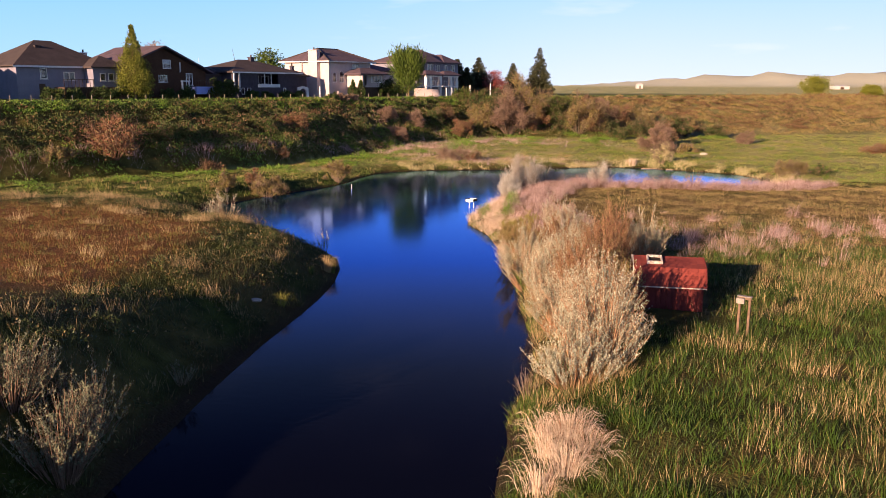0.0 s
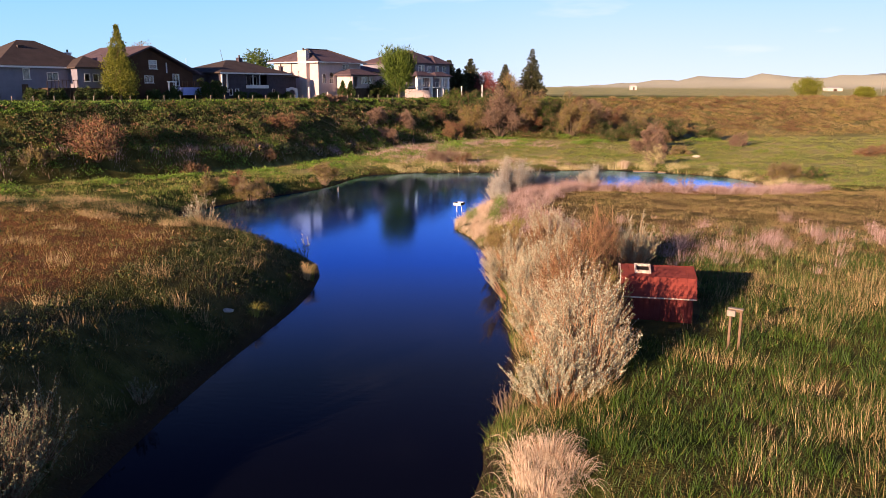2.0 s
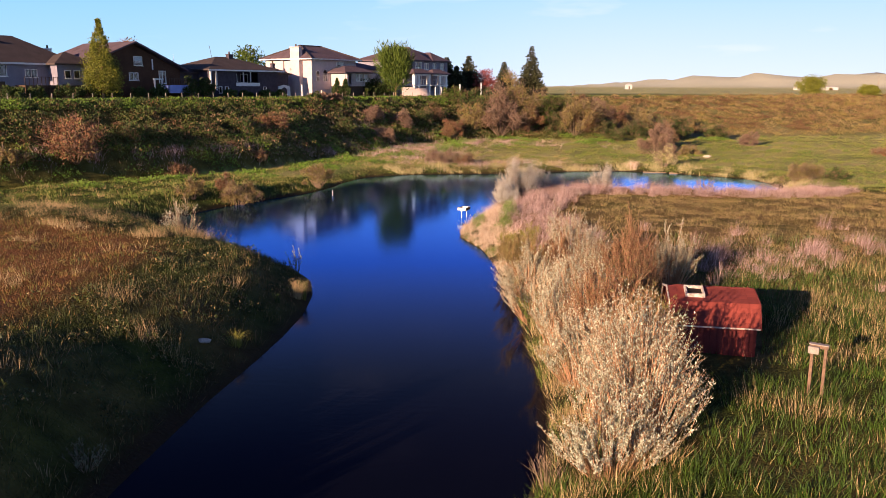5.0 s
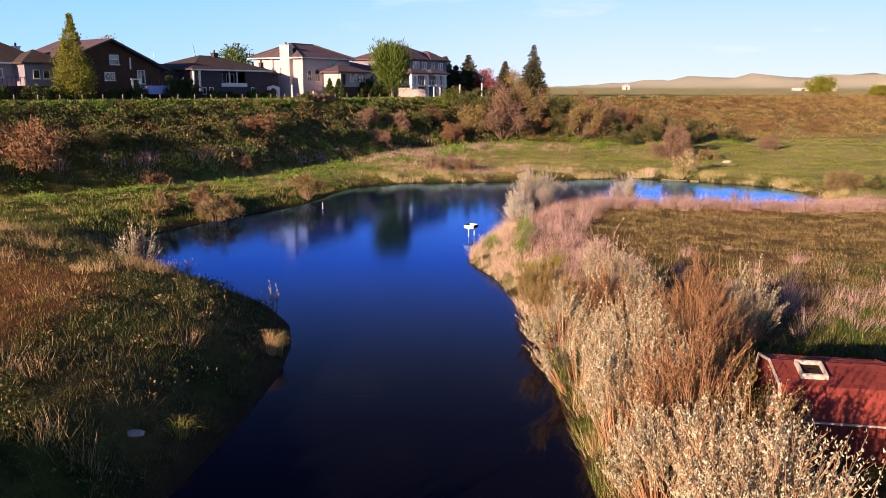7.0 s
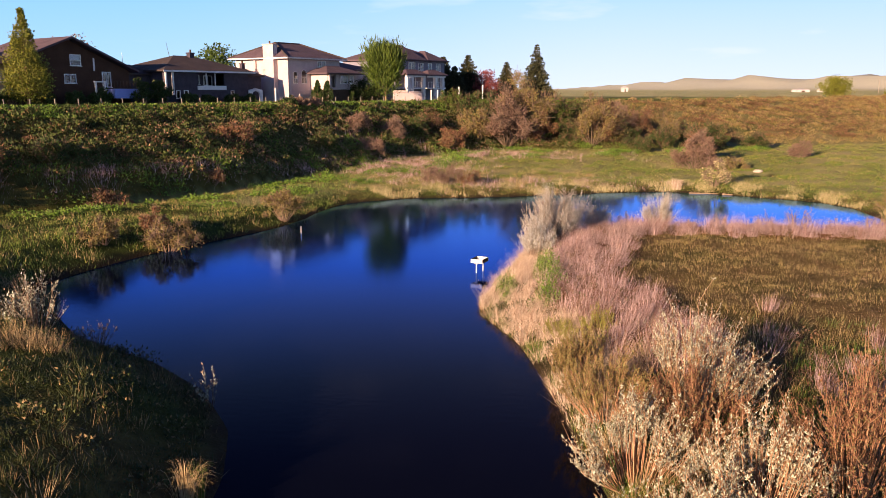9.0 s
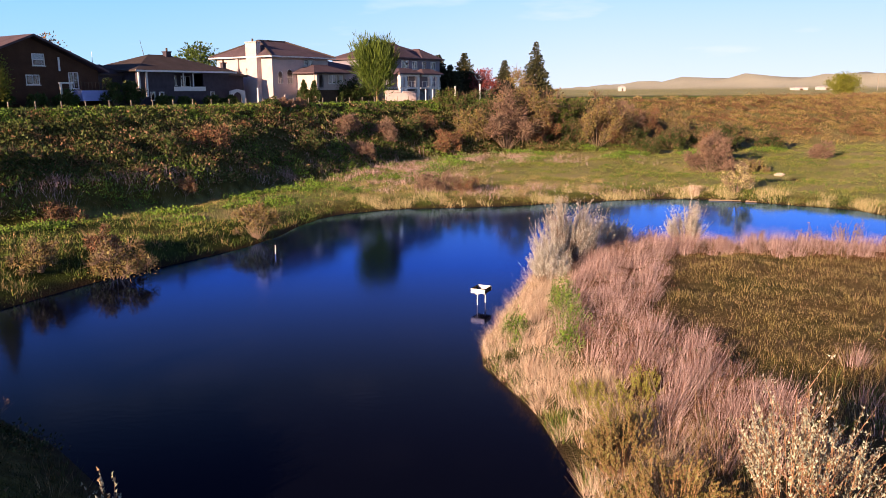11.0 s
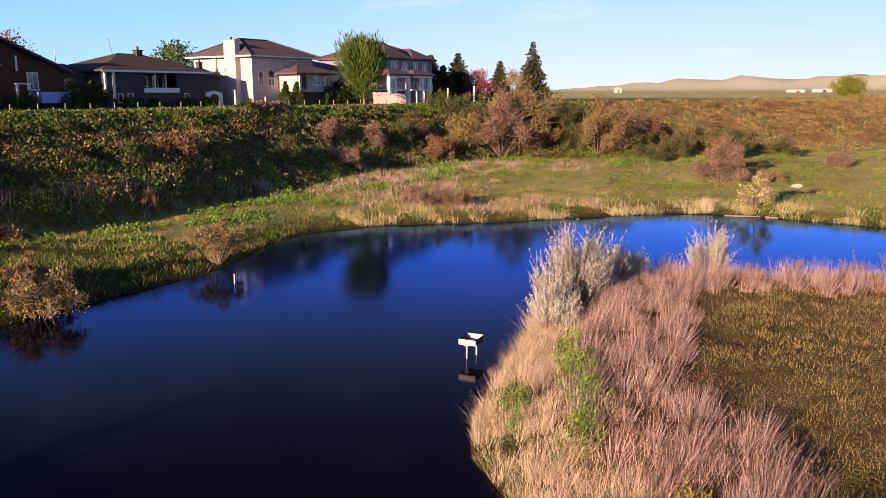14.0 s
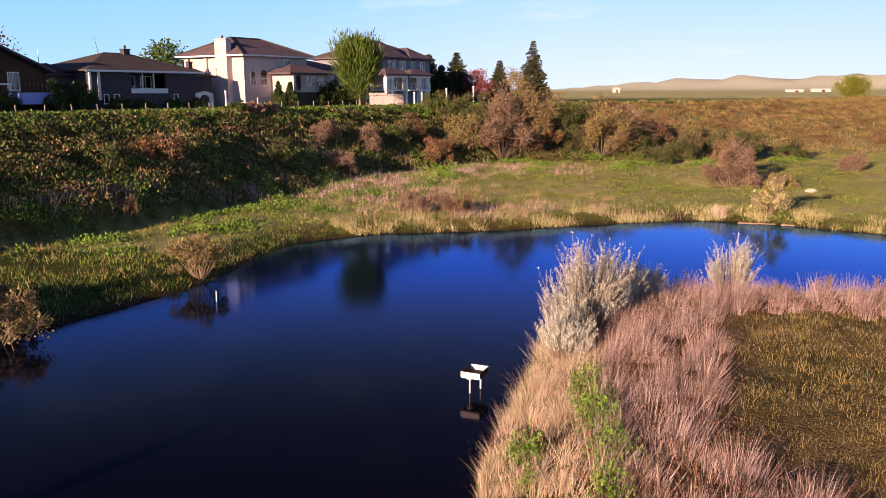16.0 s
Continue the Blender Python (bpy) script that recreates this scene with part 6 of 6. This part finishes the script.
    g = [bm.verts.new((x, 0.25, z)) for x, z in loop]
    bm.faces.new(f)
    bm.faces.new(g[::-1])
    for i in range(len(loop)):
        j = (i + 1) % len(loop)
        bm.faces.new((f[j], f[i], g[i], g[j]))
    bmesh.ops.recalc_face_normals(bm, faces=bm.faces[:])
    o = part("porch_arch", bm, HOUSE_WHITE, ob, "white arched porch front")
    o.location = (13.1, -1.0, 0)


def arched_window(ob, x, z, w, h, y=0.0):
    """Frame with a round head standing in the wall's opening; glass behind."""
    r = w / 2
    out = [(x, z), (x + w, z)] + [(x + r + r * math.cos(a), z + h - r + r * math.sin(a)) for a in np.linspace(0, math.pi, 11)]
    k = 0.86
    cx, cz = x + r, z + (h - r) * 0.55
    inn = [(cx + (px - cx) * k, cz + (pz - cz) * (0.93 if pz > cz else 0.92)) for px, pz in out]
    bm = bmesh.new()
    a = [bm.verts.new((p, y - 0.04, q)) for p, q in out]
    b = [bm.verts.new((p, y - 0.04, q)) for p, q in inn]
    c = [bm.verts.new((p, y + 0.06, q)) for p, q in out]
    d = [bm.verts.new((p, y + 0.06, q)) for p, q in inn]
    n = len(out)
    for i in range(n):
        j = (i + 1) % n
        for q in ((a[i], a[j], b[j], b[i]), (c[j], c[i], d[i], d[j]), (a[j], a[i], c[i], c[j]), (b[i], b[j], d[j], d[i])):
            bm.faces.new(q)
    bmesh.ops.recalc_face_normals(bm, faces=bm.faces[:])
    win = part("arched_window", bm, HOUSE_WHITE, ob)
    bm = bmesh.new()
    bm.faces.new([bm.verts.new((p, y + 0.02, q)) for p, q in inn])
    bm2 = bmesh.ops.extrude_face_region(bm, geom=bm.faces[:])
    bmesh.ops.translate(bm, verts=[v for v in bm2["geom"] if isinstance(v, bmesh.types.BMVert)], vec=(0, 0.015, 0))
    bmesh.ops.recalc_face_normals(bm, faces=bm.faces[:])
    o = part("pane", bm, GLASS, win)
    o.visible_shadow = False
    part("glazing_bar", bm_boxes([(x + 0.06, y - 0.03, z + h * 0.42, x + w - 0.06, y + 0.015, z + h * 0.42 + 0.06), (x + r - 0.03, y - 0.03, z + 0.05, x + r + 0.03, y + 0.015, z + h * 0.42)]), HOUSE_WHITE, win)
    # corners above the round head, flush with the wall
    bm = bmesh.new()
    for s in (1, -1):
        pts = [(x + r + s * r * math.cos(t), z + h - r + r * math.sin(t)) for t in np.linspace(0, math.pi / 2, 7)] + [(x + r + s * r, z + h)]
        f = [bm.verts.new((p, y + 0.004, q)) for p, q in pts]
        g = [bm.verts.new((p, y + 0.24, q)) for p, q in pts]
        bm.faces.new(f)
        bm.faces.new(g[::-1])
        for i in range(len(pts)):
            j = (i + 1) % len(pts)
            bm.faces.new((f[j], f[i], g[i], g[j]))
    bmesh.ops.recalc_face_normals(bm, faces=bm.faces[:])
    part("arch_spandrel", bm, CREAM, win)


def house_cream():
    ob = house(0.0, "tall cream stucco house with a mauve hipped roof")
    walls(ob, 0, 0, 10.2, 10.6, 5.75, CREAM, [(0.9, 1.75, 2.35, 4.05), (2.45, 3.5, 2.35, 4.3), (5.6, 7.3, 4.7, 5.55)])
    arched_window(ob, 0.9, 2.35, 0.85, 1.7)
    arched_window(ob, 2.45, 2.35, 1.05, 1.95)
    window(ob, 5.6, 4.7, 1.7, 0.85)
    part("roof", bm_hip(0, 0, 10.2, 10.6, 5.88, 0.75, 2.15, ends=0.3), TILE_ROOF, ob)
    part("eave_board", bm_boxes([(-0.78, -0.78, 5.68, 10.97, -0.752, 5.86)]), HOUSE_WHITE, ob)
    part("eave_board", bm_boxes([(-0.78, -0.75, 5.68, -0.752, 11.35, 5.86)]), HOUSE_WHITE, ob)
    chimney(ob, -0.75, 2.0, -0.01, 4.0, -0.4, 7.55, CREAM)
    part("pilaster", bm_boxes([(-0.22, 6.2, -0.4, -0.01, 6.7, 5.6)]), CREAM, ob)
    for a, b in (((-0.75, -0.75, 5.9), (2.76, 5.3, 8.06)), ((10.95, -0.75, 5.9), (7.44, 5.3, 8.06)), ((-0.75, 11.35, 5.9), (2.76, 5.3, 8.06)), ((2.76, 5.3, 8.06), (7.44, 5.3, 8.06))):
        part("ridge_cap", bm_rod(a, b, 0.13, 0.13, 6), DARK_ROOF, ob, "dark cap along the roof ridge")
    # one storey wing before the back wall, on a dark base
    walls(ob, 4.2, -3.2, 10.4, -0.01, 3.75, CREAM, [(4.8, 5.9, 1.9, 3.5), (6.8, 8.4, 2.4, 3.55), (8.8, 9.6, 2.4, 3.55)], z0=1.6)
    window(ob, 6.8, 2.4, 1.6, 1.15, y=-3.2)
    window(ob, 8.8, 2.4, 0.8, 1.15, y=-3.2, bars=0)
    part("wing_roof", bm_hip(4.2, -3.2, 10.4, 0.6, 3.85, 0.8, 1.0), TILE_ROOF, ob)
    part("wing_base", bm_boxes([(4.5, -3.0, -0.4, 10.1, -0.05, 1.58)]), DECK_WOOD, ob, "dark base under the wing")
    part("column", bm_boxes([(4.25, -3.6, -0.4, 4.65, -3.22, 3.7)]), CREAM, ob)
    walls(ob, 10.22, 2.2, 20.0, 10, 4.5, CREAM, [(12.0, 13.4, 1.0, 2.2), (15.0, 16.6, 1.0, 2.2)])
    window(ob, 12.0, 1.0, 1.4, 1.2, y=2.2)
    window(ob, 15.0, 1.0, 1.6, 1.2, y=2.2)
    part("wing_roof", bm_hip(10.3, 2.2, 20.0, 10, 4.6, 0.6, 1.25), TILE_ROOF, ob)
    part("terrace_wall", bm_boxes([(0.2, -1.9, -0.4, 2.4, -1.7, 1.0)]), CREAM, ob)
    part("terrace_base", bm_boxes([(10.6, -1.0, -0.4, 19.4, -0.8, 1.3)]), DECK_WOOD, ob, "dark terrace front")


def house_lilac():
    ob = house(20.6, "pale lilac house with two columned porches")
    walls(ob, 0, 0, 12.8, 11, 6.15, SHADED_SIDING, [(3.0, 4.8, 4.6, 5.9), (5.6, 6.9, 4.6, 5.8), (8.2, 9.2, 4.6, 5.8), (10.4, 11.6, 4.6, 5.8), (3.0, 4.8, 2.1, 3.6), (9.6, 11.2, 2.1, 3.6)])
    for x, z, w, h in ((3.0, 4.6, 1.8, 1.3), (5.6, 4.6, 1.3, 1.2), (8.2, 4.6, 1.0, 1.2), (10.4, 4.6, 1.2, 1.2), (3.0, 2.1, 1.8, 1.5), (9.6, 2.1, 1.6, 1.5)):
        window(ob, x, z, w, h)
    part("roof", bm_hip(0, 0, 12.8, 11, 6.25, 0.6, 2.5), TILE_ROOF, ob)
    part("roof_gable", bm_hip(1.6, -0.2, 6.4, 6.0, 6.27, 0.5, 2.3, "y"), TILE_ROOF, ob)
    part("roof_gable", bm_hip(7.8, -0.2, 12.4, 5.4, 6.27, 0.5, 1.6, "y"), TILE_ROOF, ob)
    for x0, wd, cols in ((-0.3, 4.8, (0.3, 1.4, 4.4)), (5.3, 4.6, (2.0, 3.9))):
        porch = part("porch_roof", bm_hip(x0, -2.3, x0 + wd, -0.02, 3.95, 0.35, 0.75), TILE_ROOF, ob)
        part("beam", bm_boxes([(x0, -2.3, 3.5, x0 + wd, -2.0, 3.76)]), HOUSE_WHITE, porch)
        part("gallery", bm_boxes([(x0, -2.3, 1.72, x0 + wd, -0.02, 1.92)]), HOUSE_WHITE, porch, "white gallery floor")
        for c in cols:
            o = part("column", bm_boxes([(x0 + c - 0.28, -2.4, -0.4, x0 + c + 0.28, -1.84, 1.718), (x0 + c - 0.28, -2.4, 1.922, x0 + c + 0.28, -1.84, 3.498)], 0.04), HOUSE_WHITE, porch)
        railing(ob, x0, x0 + wd, -2.2, 1.925, 0.9, HOUSE_WHITE, 0.9)
    chimney(ob, 1.0, 3.0, 1.9, 4.0, 6.0, 8.0, CREAM)


def garden_wall():
    ob = thing("garden_wall", at_row(15.4, 4.6), "cream stucco garden wall on the lawn", "garden wall", turn=ROW_TURN - 38)
    part("panel", bm_boxes([(0, 0, -0.5, 4.4, 0.25, 1.15)], 0.03), CREAM, ob)
    part("coping", bm_boxes([(-0.05, -0.06, 1.152, 2.2, 0.31, 1.5)], 0.04), CREAM, ob)
    part("coping", bm_boxes([(2.4, -0.06, 1.152, 4.45, 0.31, 1.35)], 0.04), CREAM, ob)


def along(line, step, out):
    """Places every step metres along a line, moved out metres to its left."""
    left, res = 0.0, []
    for (ax, ay), (bx, by) in zip(line, line[1:]):
        L = math.hypot(bx - ax, by - ay)
        s = left
        while s < L:
            tx, ty = (bx - ax) / L, (by - ay) / L
            res.append((ax + tx * s - ty * out, ay + ty * s + tx * out, math.degrees(math.atan2(ty, tx))))
            s += step
        left = s - L
    return res


house_pale(-48.5)
house_pale(-68.5)
house_brown()
house_slate()
house_cream()
house_lilac()
garden_wall()

# low posts along the rim of the bench
bm = bm_boxes([(-0.04, -0.04, -0.3, 0.04, 0.04, 0.70)], 0.01)
post_mesh = bpy.data.meshes.new("fence_post")
bm.to_mesh(post_mesh)
bm.free()
post_mesh.materials.append(FENCE_WOOD)
rng = random.Random(11)
first = None
for x, y, a in along([(-75, 45), (-48, 82), (-38, 97), (-27, 114), (-14, 134), (-4, 150)], 2.2, 1.6):
    m = pose(x, y, gz(x, y), rng.uniform(-3, 3), rng.uniform(-3, 3), a)
    if first is None:
        first = new("fence_post", post_mesh)
        first.matrix_basis = m
        tagged(first, "short grey weathered fence post on the rim", "fence post", "posts along the rim")
    else:
        copy_thing(first, m)
for s, out, h in ((30.8, 4.0, 2.0), (36.8, 4.0, 2.3), (23.7, 4.5, 1.5), (25.2, 4.5, 1.5), (-6.6, 6.0, 1.7)):
    ob = new("tall_post", bpy.data.meshes.new("tall_post"))
    bm = bm_boxes([(-0.09, -0.09, -0.4, 0.09, 0.09, h), (-0.12, -0.12, h + 0.002, 0.12, 0.12, h + 0.08)], 0.015)
    bm.to_mesh(ob.data)
    bm.free()
    ob.data.materials.append(HOUSE_WHITE)
    ob.matrix_basis = pose(*at_row(s, out), 0, 0, ROW_TURN)
    tagged(ob, "tall whitewashed garden post on the lawn", "garden post", "garden posts")

# dark board fence at the end of the gardens
fence = thing("board_fence", (4.2, 181.0, 8.0), "dark board fence at the end of the gardens", "fence", turn=8)
for i in range(9):
    part("board", bm_boxes([(i * 0.3, 0, -0.3, i * 0.3 + 0.26, 0.04, 1.15 + (0.2 if i % 3 == 0 else 0))], 0.006), BLACK_BOARD, fence)
for z in (0.3, 0.95):
    part("rail", bm_boxes([(0, 0.042, z, 2.7, 0.1, z + 0.1)]), BLACK_BOARD, fence)


def far_barn(x, y, w, d, h, turn, label):
    ob = thing("farm_building", (x, y, gz(x, y)), label, "farm building", "far farm buildings", turn=turn)
    part("wall", bm_boxes([(-w / 2, -d / 2, -1, w / 2, d / 2, h)]), BARN, ob)
    part("roof", bm_hip(-w / 2, -d / 2, w / 2, d / 2, h + 0.2, 0.4, h * 0.4), BARN, ob)
    part("door", bm_boxes([(-w * 0.12, -d / 2 - 0.08, -0.5, w * 0.12, -d / 2 - 0.02, h * 0.7)]), DECK_WOOD, ob)


far_barn(118, 927, 6.5, 6, 4.5, 10, "small white shed far out on the plain")
far_barn(306, 933, 15, 10, 2.8, 12, "long white farm building far out on the plain")
far_barn(334, 935, 17, 10, 3.1, 12, "white farm building far out on the plain")
for i, (x, y, h) in enumerate([(330, 800, 14), (350, 800, 15), (372, 800, 13), (392, 800, 15), (150, 330, 5), (165, 330, 5)]):
    me = bpy.data.meshes.new("utility_pole")
    bm = bm_rod((0, 0, -1), (0, 0, h), 0.22 if h > 8 else 0.12, 0.15 if h > 8 else 0.1)
    bm.to_mesh(me)
    bm.free()
    me.materials.append(FENCE_WOOD)
    ob = tagged(new("utility_pole", me), "pale wooden utility pole on the plain", "utility pole", "poles on the plain")
    ob.location = (x, y, gz(x, y))

# dark shrubs added to fill the dark zone along the foot of the walls
for i, (s, out, h, r) in enumerate([(-21.6, 1.4, 2.6, 1.5), (-19.6, 1.2, 3.0, 1.4), (9.6, 1.8, 2.8, 1.7), (12.0, 1.6, 3.6, 2.0), (13.6, 1.4, 3.2, 1.8), (15.4, 1.2, 2.6, 1.4), (-7.4, 1.6, 1.0, 1.0), (-27.0, 1.8, 1.6, 1.4), (-30.0, 2.0, 1.4, 1.3), (-33.0, 1.6, 1.5, 1.3), (-46.0, 3.4, 1.5, 1.5), (-43.0, 3.6, 1.3, 1.4), (-39.5, 3.4, 1.6, 1.5), (-36.6, 2.4, 1.8, 1.4), (-16.0, 1.5, 1.2, 1.2), (-9.8, 1.3, 1.1, 1.2), (-13.4, 1.4, 0.9, 1.1)]):
    x, y, z = at_row(s, out)
    thicket(500 + i, x, y, h, r, DEEP_LEAF, "dense dark green garden shrub filling the dark foot of the house", n=2200, leaf=0.2, group="garden shrubs by the houses", name="garden_shrub", twigs=4)
